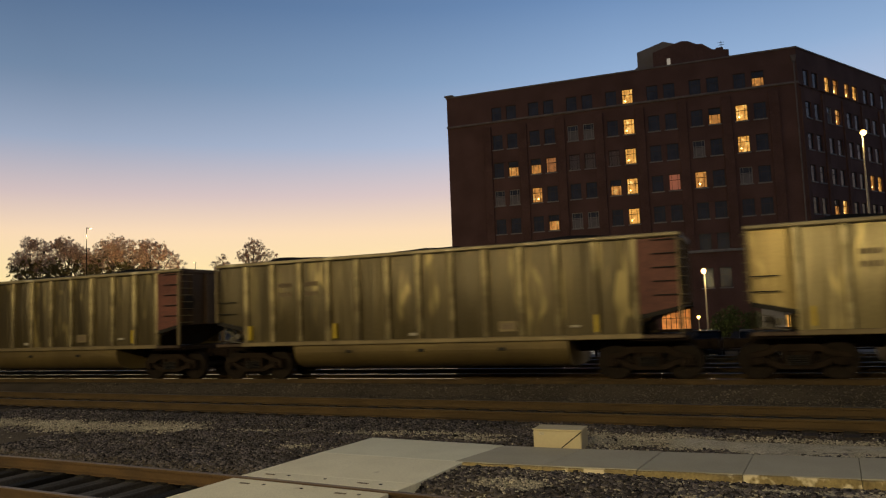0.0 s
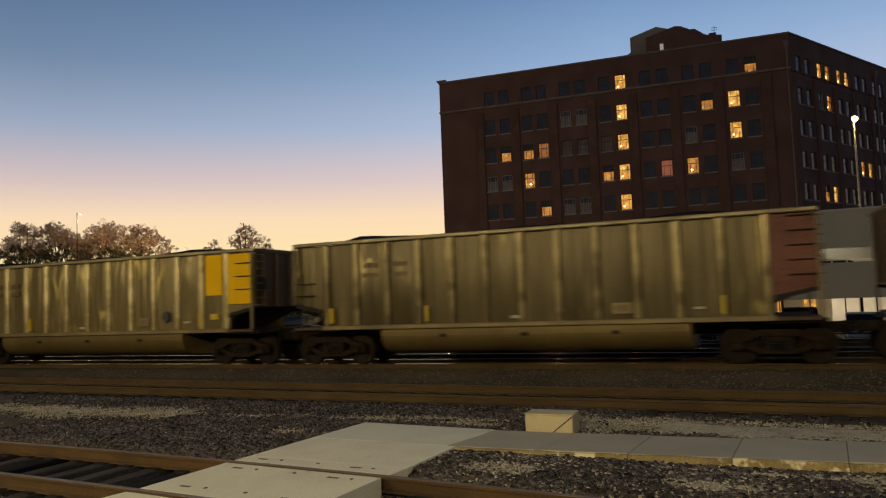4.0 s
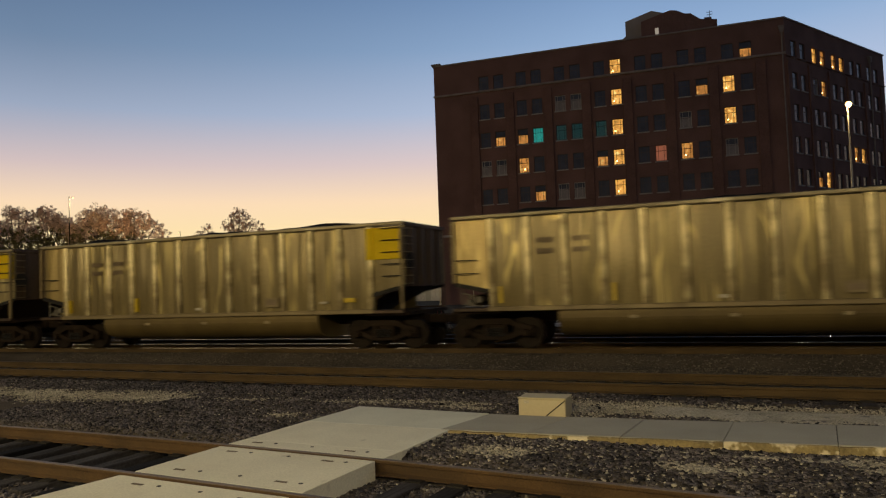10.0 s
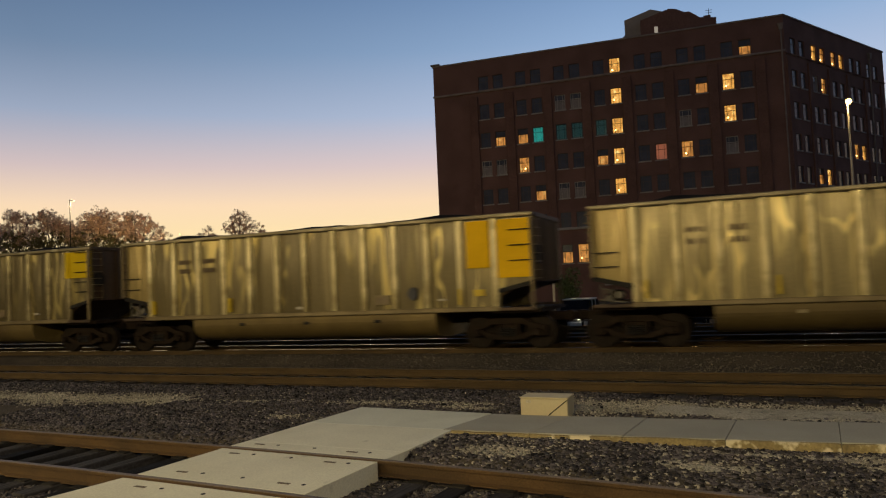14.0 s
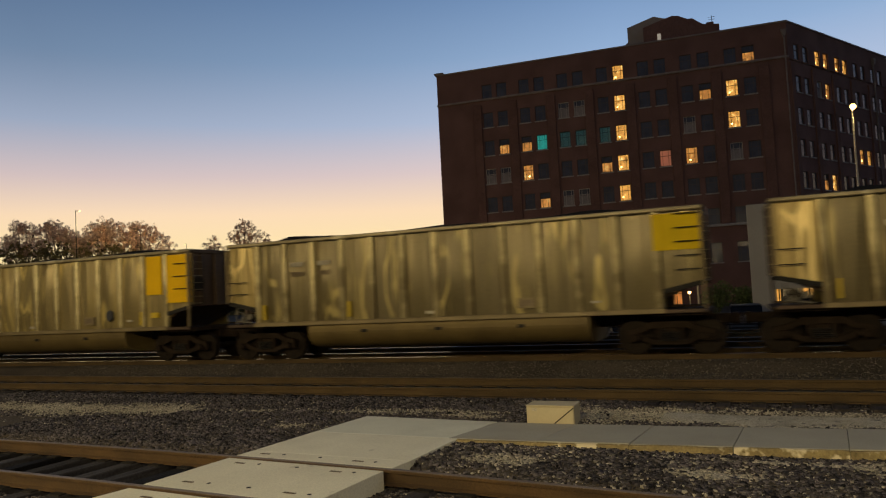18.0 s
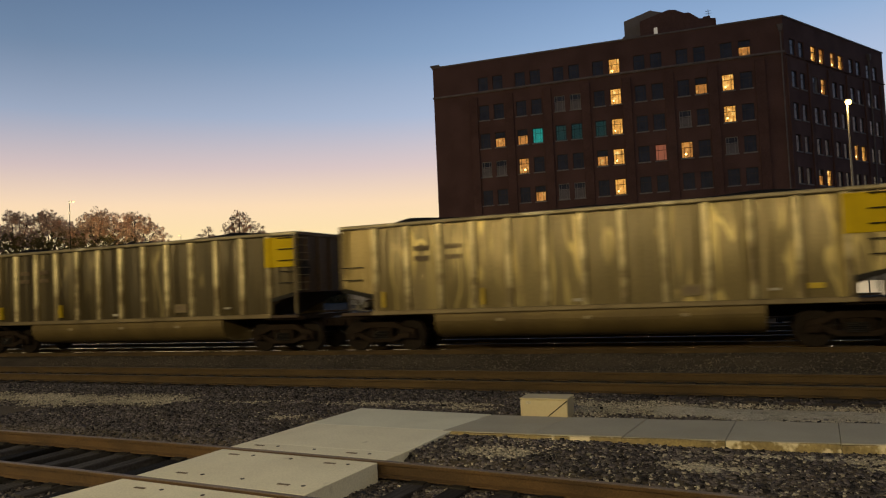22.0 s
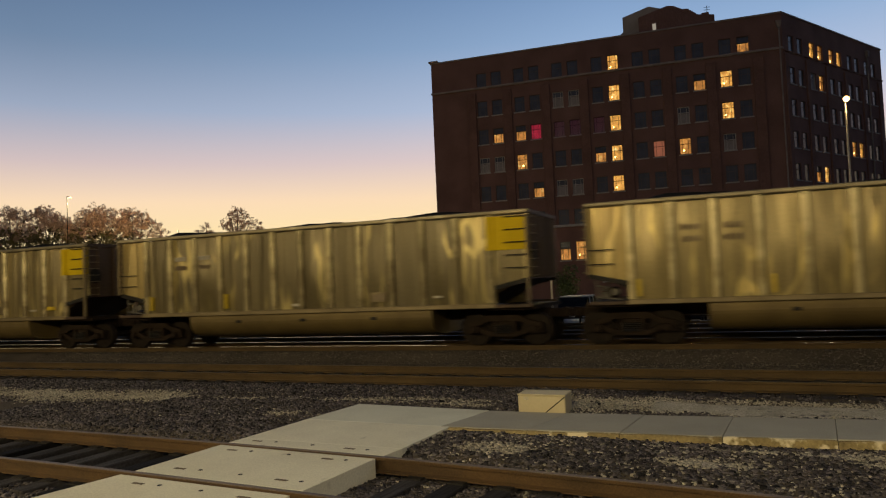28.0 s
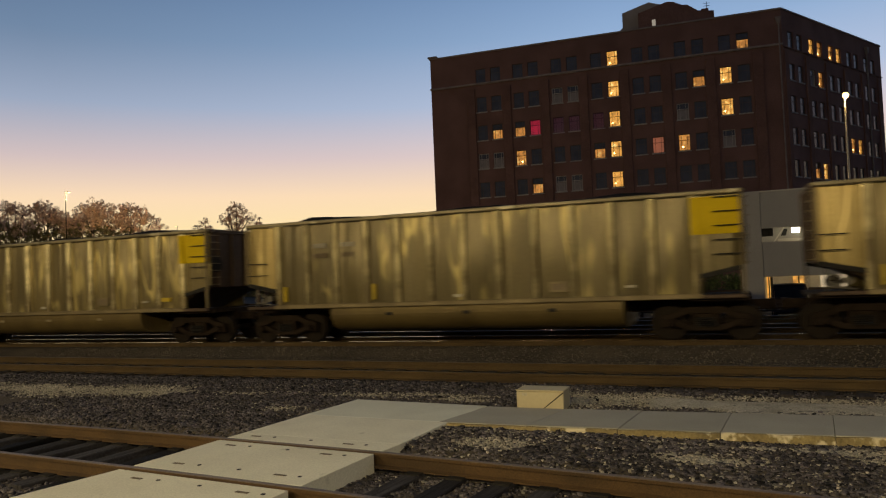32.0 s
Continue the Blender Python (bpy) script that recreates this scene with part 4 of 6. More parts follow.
        part("end_platform", box(min(x - 0.1 * d, x + 1.3 * d), max(x - 0.1 * d, x + 1.3 * d), -1.5, 1.5, SILL_Z - 0.16, SILL_Z - 0.06), GRIME, car)
        cp = part("coupler", box(min(x, x - 0.62 * d), max(x, x - 0.62 * d), -0.12, 0.12, 0.72, 0.98, 0.03), GRIME, car)
        k0, k1 = sorted((x - 0.5 * d, x - 0.76 * d))
        part("knuckle", box(k0, k1, -0.2, 0.2, 0.7, 1.0, 0.06), GRIME, cp)
        bm = bmesh.new()
        pts = [(x - 0.1 * d, 0.35, 0.85), (x - 0.3 * d, 0.36, 0.55), (x - 0.55 * d, 0.33, 0.42), (x - 0.77 * d, 0.3, 0.42)]
        for p, q in zip(pts, pts[1:]):
            add_tube(bm, p, q, 0.028, seg=6)
        part("air_hose", bm, RUBBER, car)
        truck(car, 0.98 if d > 0 else BODY - 0.98)
    part("brake_reservoir", tube((0.45, -0.9, 1.38), (0.45, 0.1, 1.38), 0.16, seg=14), GRIME, car, "grimy brake air reservoir")
    part("brake_cylinder", add_tube(tube((0.66, -1.4, 1.42), (0.66, -1.0, 1.42), 0.075, seg=14), (0.66, -1.44, 1.42), (0.66, -1.4, 1.42), 0.095, seg=14), GALV, car, "dusty grey brake cylinder")
    bm = tube((0.2, -1.46, 1.14), (0.2, -1.46, 1.72), 0.022, seg=8)
    add_tube(bm, (0.2, -1.46, 1.3), (0.82, -1.46, 1.22), 0.02, seg=8)
    add_tube(bm, (0.2, -1.46, 1.6), (0.5, -1.46, 1.54), 0.018, seg=8)
    add_tube(bm, (0.5, -1.46, 1.54), (0.5, -1.46, 1.2), 0.018, seg=8)
    part("brake_pipe", bm, GALV, car, "dusty grey brake pipes")
    bm = box(0.28, 0.42, -1.36, -1.2, 1.24, 1.42, 0.02)
    add_box(bm, 0.42, 0.5, -1.33, -1.23, 1.28, 1.36, 0.015)
    add_box(bm, 0.3, 0.38, -1.34, -1.22, 1.44, 1.54, 0.015)
    add_tube(bm, (0.35, -1.4, 1.33), (0.35, -1.36, 1.33), 0.05, seg=10)
    part("brake_valve", bm, GALV, car, "dusty grey control valve")
    bm = tube((BODY - 0.2, -1.3, 2.6), (BODY + 0.1, -1.3, 2.6), 0.03, seg=8)
    add_tube(bm, (BODY + 0.08, -1.3, 2.6), (BODY + 0.1, -1.3, 2.6), 0.26, seg=16)
    part("brake_wheel", bm, IRON, car)
    part("centre_sill", box(-0.1, BODY + 0.1, -0.3, 0.3, 0.72, 1.08, 0.02), GRIME, car)
    # rounded tub
    prof = []
    for k in range(31):
        a = math.pi + math.pi * k / 30
        c, s = math.cos(a), math.sin(a)
        prof.append((1.56 * math.copysign(abs(c) ** 0.5, c), 0.98 + (0.98 - TUB_Z) * math.copysign(abs(s) ** 0.8, s)))
    prof = [(-1.56, SILL_Z - 0.1)] + prof + [(1.56, SILL_Z - 0.1)]
    tb = part("tub", prism(prof, "x", 2.95, BODY - 2.95), TUB, car, "grimy rounded tub below the side sill")
    for x in (4.9, 7.3, 9.75):
        part("drain_cover", box(x - 0.1, x + 0.1, -1.585, -1.45, 0.84, 0.93, 0.01), COVER if colour in ("yellow", "brown", "dull") else IRON, tb)
    # coal heap
    n, m = 30, 6
    v, f = [], []
    for i in range(n + 1):
        for j in range(m + 1):
            x, y = 0.1 + (BODY - 0.2) * i / n, -w + 2 * w * j / m
            edge = min(1, 4 * (1 - abs(2 * j / m - 1))) * min(1, i / 4, (n - i) / 4)
            v.append((x, y, TOP - 0.22 + edge * (0.3 + 0.32 * noise.noise((x * 0.3, y * 0.3, 3.0)) + 0.08 * noise.noise((x * 2, y * 2, 9)))))
    for i in range(n):
        for j in range(m):
            a = i * (m + 1) + j
            f.append((a, a + m + 1, a + m + 2, a + 1))
    raw("coal_load", v, f, COAL, car, "heap of black coal", smooth=True)
    return car


DRIFT_T = [0, 1, 2, 3, 6, 7, 8, 9, 10, 11, 12, 13, 14, 17, 18, 19, 20, 21, 22, 23, 24, 25, 28, 29, 30, 31, 32]
DRIFT = [0.08, 0.0, 0.02, -0.06, -0.07, -0.1, -0.07, -0.12, -0.04, 0.06, 0.02, 0.03, -0.08, 0.0, 0.0, -0.1, -0.08, -0.14, -0.05, -0.01, 0.04, 0.07, 0.03,
         0.04, 0.02, -0.01, 0.01]


def travel(t):
    """How far the train has gone at t seconds: the place of the leading visible car's rear end."""
    return np.interp(t, DRIFT_T, DRIFT) - 0.4453 + 8.9114 * t + 0.002848 * t * t + 0.000123 * t ** 3


def on_track(t, n):
    """The pose of car n at t seconds on the slightly slanting track."""
    u = travel(t) - CAR_PITCH * n
    c, k = math.cos(math.radians(LEAN_DEG)), math.sin(math.radians(LEAN_DEG))
    return pose(u * c, TRAIN_Y + u * k, 0, 0, 0, LEAN_DEG)


CAR_COLOURS = {"red": (-1, 1, 2, 3), "orange": (5, 12, 16), "amber": (4, 9), "yellow": (0, 8), "dull": (14,), "dim": (10, 11, 17, 19, 22)}
colour_of = {n: c for c, cars in CAR_COLOURS.items() for n in cars}
prototypes = {c: gondola(c) for c in (*CAR_COLOURS, "brown")}
train = {}
for n in range(-1, 23):
    c = colour_of.get(n, "brown")
    m = on_track(0, n)
    if c in prototypes:
        train[n] = prototypes.pop(c)
        train[n].matrix_basis = m
    else:
        src = next(train[k] for k in sorted(train) if colour_of.get(k, "brown") == c)
        train[n] = copy_thing(src, m)


# ---------------------------------------------------------------- the brick building
WALL_A = Vector((-38.0, 89.33, 0))
WALL_DIR = 3.288
FRONT_LEN = 43.31
SIDE_DIR = 60.36
SIDE_LEN = 27.2
ROOF_Z = 31.15


def holed_wall(length, z0, z1, thick, holes):
    """An upright wall along x with its outer face at y = 0; holes are (x0, x1, z0, z1) and go through."""
    xs = sorted({0.0, length} | {round(k, 3) for h in holes for k in h[:2]})
    zs = sorted({z0, z1} | {round(k, 3) for h in holes for k in h[2:]})
    hs = [tuple(round(k, 3) for k in h) for h in holes]
    bm = bmesh.new()
    def solid(i, j):
        if not (0 <= i < len(xs) - 1 and 0 <= j < len(zs) - 1):
            return False
        cx, cz = (xs[i] + xs[i + 1]) / 2, (zs[j] + zs[j + 1]) / 2
        return not any(h[0] < cx < h[1] and h[2] < cz < h[3] for h in hs)
    pts = {}
    def pt(x, y, z):
        k = (x, y, z)
        if k not in pts:
            pts[k] = bm.verts.new(k)
        return pts[k]
    for i in range(len(xs) - 1):
        for j in range(len(zs) - 1):
            if not solid(i, j):
                continue
            a, b, c, d = xs[i], xs[i + 1], zs[j], zs[j + 1]
            bm.faces.new((pt(a, 0, c), pt(b, 0, c), pt(b, 0, d), pt(a, 0, d)))
            bm.faces.new((pt(a, thick, c), pt(a, thick, d), pt(b, thick, d), pt(b, thick, c)))
            for di, dj, q in ((-1, 0, ((a, c), (a, d))), (1, 0, ((b, d), (b, c))), (0, -1, ((b, c), (a, c))), (0, 1, ((a, d), (b, d)))):
                if not solid(i + di, j + dj):
                    (p0, p1), (q0, q1) = q
                    bm.faces.new((pt(p0, 0, p1), pt(p0, thick, p1), pt(q0, thick, q1), pt(q0, 0, q1)))
    bmesh.ops.recalc_face_normals(bm, faces=bm.faces)
    return bm


WIN_W, WIN_H = 1.36, 1.98
meshes = {}


def shared(key, bm_maker, material):
    if key not in meshes:
        meshes[key] = to_mesh(bm_maker(), key[0], material)
    return meshes[key]


def window(parent, x, z, w, h, state):
    """One sash window with its frame, bars, pane and sill. x, z: the middle of its foot on the wall."""
    frame_m = PALE_FRAME if state in ("dim",) else FRAME
    def fr():
        bm = bmesh.new()
        t = 0.07
        add_box(bm, -w / 2, -w / 2 + t, 0.12, 0.2, 0, h)
        add_box(bm, w / 2 - t, w / 2, 0.12, 0.2, 0, h)
        add_box(bm, -w / 2 + t, w / 2 - t, 0.12, 0.2, 0, t)
        add_box(bm, -w / 2 + t, w / 2 - t, 0.12, 0.2, h - t, h)
        return bm
    fo = part("window", shared(("window_frame", w, h, frame_m.name), fr, frame_m), None, parent, at=(x, 0, z))
    part("meeting_rail", shared(("meeting_rail", w, h, frame_m.name), lambda: box(-w / 2 + 0.07, w / 2 - 0.07, 0.13, 0.19, h * 0.62, h * 0.62 + 0.06), frame_m), None, fo)
    for q in (-w / 4, w / 4):
        part("glazing_bar", shared(("glazing_bar", h, frame_m.name), lambda: box(-0.02, 0.02, 0.135, 0.185, 0.07, h - 0.07), frame_m), None, fo, at=(q, 0, 0))
    part("sill", shared(("sill", w), lambda: box(-w / 2 - 0.1, w / 2 + 0.1, -0.1, 0.16, -0.14, 0), SILL), None, fo)
    lit = {"lit": LIT, "bright": LIT_BRIGHT, "red": LIT_RED, "half": LIT, "dim": BLIND, "lobby": SHOP}.get(state)
    if state == "clear":
        part("pane", shared(("clear_pane", w, h), lambda: box(-w / 2 + 0.02, w / 2 - 0.02, 0.155, 0.165, 0.02, h - 0.02), CLEAR), None, fo)
    elif lit is None:
        part("pane", shared(("pane", w, h), lambda: box(-w / 2 + 0.02, w / 2 - 0.02, 0.155, 0.165, 0.02, h - 0.02), PANE), None, fo)
    else:
        top = h * (0.6 if state in ("half", "dim") else 1.0)
        # in lit windows a glowing sheet behind the pane stands in for the lamplit room
        part("lit_blind" if state != "dim" else "blind", shared(("blind", w, h, state), lambda: box(-w / 2 + 0.02, w / 2 - 0.02, 0.21, 0.22, 0.02, top - 0.02), lit), None, fo,
             {"red": "window glowing pinkish red", "dim": "pale drawn blind"}.get(state, "warm lamplit window"))
        if state in ("half", "dim"):
            part("pane", shared(("upper_pane", w, h), lambda: box(-w / 2 + 0.02, w / 2 - 0.02, 0.205, 0.215, h * 0.6, h - 0.02), PANE), None, fo)
        if state in ("bright", "lit"):
            a = random.uniform(-0.35, 0.1) if state == "lit" else -0.3
            # glowing disc added as the room's bright spot
            part("bulb", shared(("bulb",), lambda: tube((0, 0.16, 0), (0, 0.2, 0), 0.1, seg=10), BULB), None, fo, at=(a, 0, h * 0.25))
    return fo


ROW_Z = [28.06 - 3.77 * k - WIN_H / 2 for k in range(6)]
STATE = {(3, 1, 0): "bright", (3, 1, 1): "bright", (3, 1, 2): "bright", (3, 1, 3): "bright", (3, 1, 4): "bright", (3, 1, 5): "bright",
         (0, 1, 2): "half", (1, 0, 2): "half", (1, 1, 2): "clear", (1, 0, 3): "lit", (0, 0, 3): "dim", (0, 1, 3): "dim", (1, 1, 4): "half",
         (3, 0, 3): "half", (4, 1, 3): "red", (5, 0, 3): "lit", (5, 1, 1): "half", (6, 0, 1): "bright", (6, 0, 2): "bright", (6, 1, 0): "half",
         (2, 0, 2): "clear", (2, 1, 2): "clear", (3, 0, 2): "clear", (2, 0, 1): "dim", (2, 1, 1): "dim", (2, 0, 4): "dim", (2, 1, 4): "dim", (5, 0, 2): "dim", (6, 0, 3): "dim"}


def brick_building():
    b = thing("brick_building", "tall dark red brick warehouse building with some lamplit windows", "building",
              pose(WALL_A.x, WALL_A.y, 0, 0, 0, WALL_DIR))
    holes, wins = [], []
    for bay in range(7):
        for c in (0, 1):
            x = 6.98 + 5.015 * bay + 2.0 * c
            for r, z in enumerate(ROW_Z):
                holes.append((x - WIN_W / 2, x + WIN_W / 2, z, z + WIN_H))
                wins.append((x, z, WIN_W, WIN_H, STATE.get((bay, c, r), "dark")))
            if bay in (2, 3, 5, 6):
                z, hh = 3.75, 2.35
                holes.append((x - WIN_W / 2, x + WIN_W / 2, z, z + hh))
                wins.append((x, z, WIN_W, hh, {(3, 1): "bright", (2, 1): "lit", (2, 0): "half"}.get((bay, c), "dark")))
            if bay in (3,):
                z, hh = 0.9, 1.1
                holes.append((x - 0.5, x + 0.5, z, z + hh))
                wins.append((x, z, 1.0, hh, "lit" if c else "dark"))
    # entrance
    holes.append((26.4, 29.9, -1.0, 1.5))
    part("wall", holed_wall(FRONT_LEN, LOT_Z - 0.3, ROOF_Z, 0.45, holes), BRICK, b)
    for x, z, w, h, st in wins:
        window(b, x, z, w, h, st)
    for k in range(8):
        x = [5.6, 10.45, 15.45, 20.35, 25.4, 30.4, 35.4, 40.6][k]
        part("pier", box(x - 0.55, x + 0.55, -0.28, 0.02, 8.3, 26.4, 0.03), PIER_BRICK, b)
    part("belt_course", box(-0.08, FRONT_LEN + 0.05, -0.22, 0.02, 26.95, 27.2, 0.03), LIMESTONE, b, "stone belt course")
    part("belt_course", box(-0.08, FRONT_LEN + 0.05, -0.3, 0.02, 7.95, 8.25, 0.03), SILL, b, "pale stone ledge")
    part("coping", box(-0.15, FRONT_LEN + 0.1, -0.12, 0.55, ROOF_Z, ROOF_Z + 0.2, 0.03), LIMESTONE, b)
    part("corner_cap", box(-0.3, 1.0, -0.25, 0.8, ROOF_Z + 0.2, ROOF_Z + 0.42, 0.05), LIMESTONE, b)
    for x in (43.0,):
        dp = part("downspout", tube((x, -0.16, -1), (x, -0.16, ROOF_Z - 1.6), 0.09), LIMESTONE, b, "grey rain downspout")
        part("rain_hopper", prism([(x - 0.35, ROOF_Z - 0.9), (x + 0.35, ROOF_Z - 0.9), (x + 0.14, ROOF_Z - 1.7), (x - 0.14, ROOF_Z - 1.7)], "y", -0.4, -0.02), LIMESTONE, dp)
    # entrance with canopy
    ent = part("entrance", box(26.45, 29.85, 0.3, 0.34, -1.0, 1.48), SHOP, b, "orange-lit glazed entrance")
    bm = bmesh.new()
    for x in (26.4, 26.95, 27.5, 28.1, 28.65, 29.2, 29.8):
        add_box(bm, x, x + 0.07, 0.2, 0.28, -1.0, 1.5)
    for z in (0.25, 0.95, 1.42):
        add_box(bm, 26.47, 29.8, 0.21, 0.27, z, z + 0.06)
    part("mullion", bm, FRAME, ent)
    can = part("canopy", box(26.0, 30.2, -2.2, 0.05, 1.6, 2.15, 0.04), IRON, b, "dark entrance canopy")
    for k in range(9):
        part("sign_bar", box(27.1 + 0.27 * k, 27.1 + 0.27 * k + 0.19, -2.23, -2.2, 1.78, 1.98), SIGNLIT, can)
    for lx, lz in ((26.2, 4.3), (11.2, 4.75), (14.6, 7.2)):
        part("wall_lamp", box(lx - 0.13, lx + 0.13, -0.5, 0.0, lz - 0.15, lz + 0.15, 0.04), PORCH, b, "glowing wall lamp")
    # the slanted side wall, the back and the roof
    m = pose(FRONT_LEN, 0, 0, 0, 0, SIDE_DIR - WALL_DIR)
    side_holes, side_wins = [], []
    lit_r = {(1, 0, 0): "bright", (1, 1, 0): "lit", (2, 0, 0): "lit", (2, 1, 0): "bright", (1, 1, 1): "lit", (1, 0, 1): "dim", (3, 0, 3): "lit", (3, 1, 3): "bright", (1, 1, 4): "bright", (1, 0, 4): "half"}
    for bay in range(5):
        for c in (0, 1):
            x = 1.95 + 5.1 * bay + 2.1 * c
            for r, z in enumerate(ROW_Z):
                side_holes.append((x - WIN_W / 2, x + WIN_W / 2, z - 0.2, z - 0.2 + WIN_H))
                side_wins.append((x, z - 0.2, WIN_W, WIN_H, lit_r.get((bay, c, r), "dark")))
    sw = part("side_wall", holed_wall(SIDE_LEN, LOT_Z - 0.3, ROOF_Z, 0.45, side_holes), BRICK, b, at=m)
    for x, z, w, h, st in side_wins:
        fo = window(b, x, z, w, h, st)
        fo.matrix_basis = m @ Matrix.Translation((x, 0, z))
    c = part("coping", box(0.05, SIDE_LEN + 0.1, -0.12, 0.55, ROOF_Z + 0.004, ROOF_Z + 0.2, 0.03), LIMESTONE, b, at=m)
    c = part("belt_course", box(0.1, SIDE_LEN, -0.15, 0.02, 26.75, 26.9, 0.02), PIER_BRICK, b, at=m)
    dp = part("downspout", tube((22.4, -0.16, -1), (22.4, -0.16, ROOF_Z - 1.6), 0.1), LIMESTONE, b, "grey rain downspout", at=m)
    part("rain_hopper", prism([(22.05, ROOF_Z - 0.9), (22.75, ROOF_Z - 0.9), (22.54, ROOF_Z - 1.7), (22.26, ROOF_Z - 1.7)], "y", -0.4, -0.02), LIMESTONE, dp)
    for bay in range(6):
        x = 0.45 + 5.1 * bay
        part("pier", box(x - 0.4, x + 0.4, -0.2, 0.02, 8.3, 26.4, 0.03), PIER_BRICK, b, at=m)
    e = m @ Vector((SIDE_LEN, 0, 0))
    part("roof", prism([(0.1, 0.46), (FRONT_LEN - 0.2, 0.46), (e.x - 0.6, e.y - 0.3), (0.1, e.y)], "z", ROOF_Z - 1.0, ROOF_Z - 0.7), ASPHALT, b)
    part("rear_wall", box(0, e.x, e.y, e.y + 0.45, LOT_Z - 0.3, ROOF_Z), BRICK, b)
    part("end_wall", box(0, 0.45, 0.455, e.y - 0.005, LOT_Z - 0.3, ROOF_Z), BRICK, b)
    # rooftop houses
    part("penthouse", prism([(24.75, ROOF_Z - 0.7), (24.85, 31.75), (25.4, 32.2), (25.4, 34.05), (28.65, 34.95), (30.2, 34.4), (30.2, ROOF_Z - 0.7)], "y", 1.6, 7), PENT, b, "grey gabled rooftop house")
    part("penthouse", prism([(27.35, ROOF_Z - 0.7), (27.35, 33.5), (27.75, 33.62), (30.1, 34.25), (30.85, 34.43), (31.6, 34.3), (32.6, 33.75), (33.2, 33.7), (34.35, 32.8), (36.2, 32.5), (36.2, ROOF_Z - 0.7)], "y", 0.95, 8), BRICK, b, "brick rooftop house")
    part("chimney", box(34.75, 35.6, 1.2, 2.2, 32.3, 33.0, 0.04), BRICK, b)
    part("penthouse_window", box(29.0, 29.42, 0.9, 0.94, 31.5, 32.45), LIT_DIM, b)
    bm = tube((35.4, 1.3, 32.9), (35.4, 1.3, 33.8), 0.03)
    for z in (33.3, 33.6):
        add_tube(bm, (35.05, 1.3, z), (35.75, 1.3, z), 0.025, seg=6)
    part("antenna", bm, IRON, b)
    return b


LIT_DIM = glow("dim_lit_pane", (0.8, 0.7, 0.55), 0.35)
SIGNLIT = glow("white_sign_letters", (0.8, 0.75, 0.7), 0.5)
brick_building()


def colour_lamp(bay, c, sides, label):
    """A made-up three-sided glowing drum, standing in for a light that changes colour; it turns about its upright axis
    in a room behind a front window.
    """
    wall = pose(WALL_A.x, WALL_A.y, 0, 0, 0, WALL_DIR)
    d = thing("colour_lamp", label, "lamp", wall @ Matrix.Translation((6.98 + 5.015 * bay + 2.0 * c - 0.15, 1.75, ROW_Z[2] - 0.1)), group="turning colour lamps")
    r = 1.15
    ends = [(r * math.sin(math.radians(a)), -r * math.cos(math.radians(a))) for a in (-60, 60, 180)]
    for k in range(3):
        (ax, ay), (bx, by) = ends[k], ends[(k + 1) % 3]
        part("lamp_side", prism([(ax, ay), (bx, by), (bx * 0.97, by * 0.97), (ax * 0.97, ay * 0.97)], "z", 0, WIN_H + 0.2), sides[k], d)
    part("spindle", tube((0, 0, -0.05), (0, 0, WIN_H + 0.25), 0.03), IRON, d)
    return d


colour_drums = [colour_lamp(1, 1, DRUM, "bright made-up drum, its amber, teal and crimson sides imitating changing light")]
colour_drums += [colour_lamp(b, c, WEAK_DRUM, "dim made-up drum, its teal and crimson sides imitating changing light") for b, c in ((2, 0), (2, 1), (3, 0))]


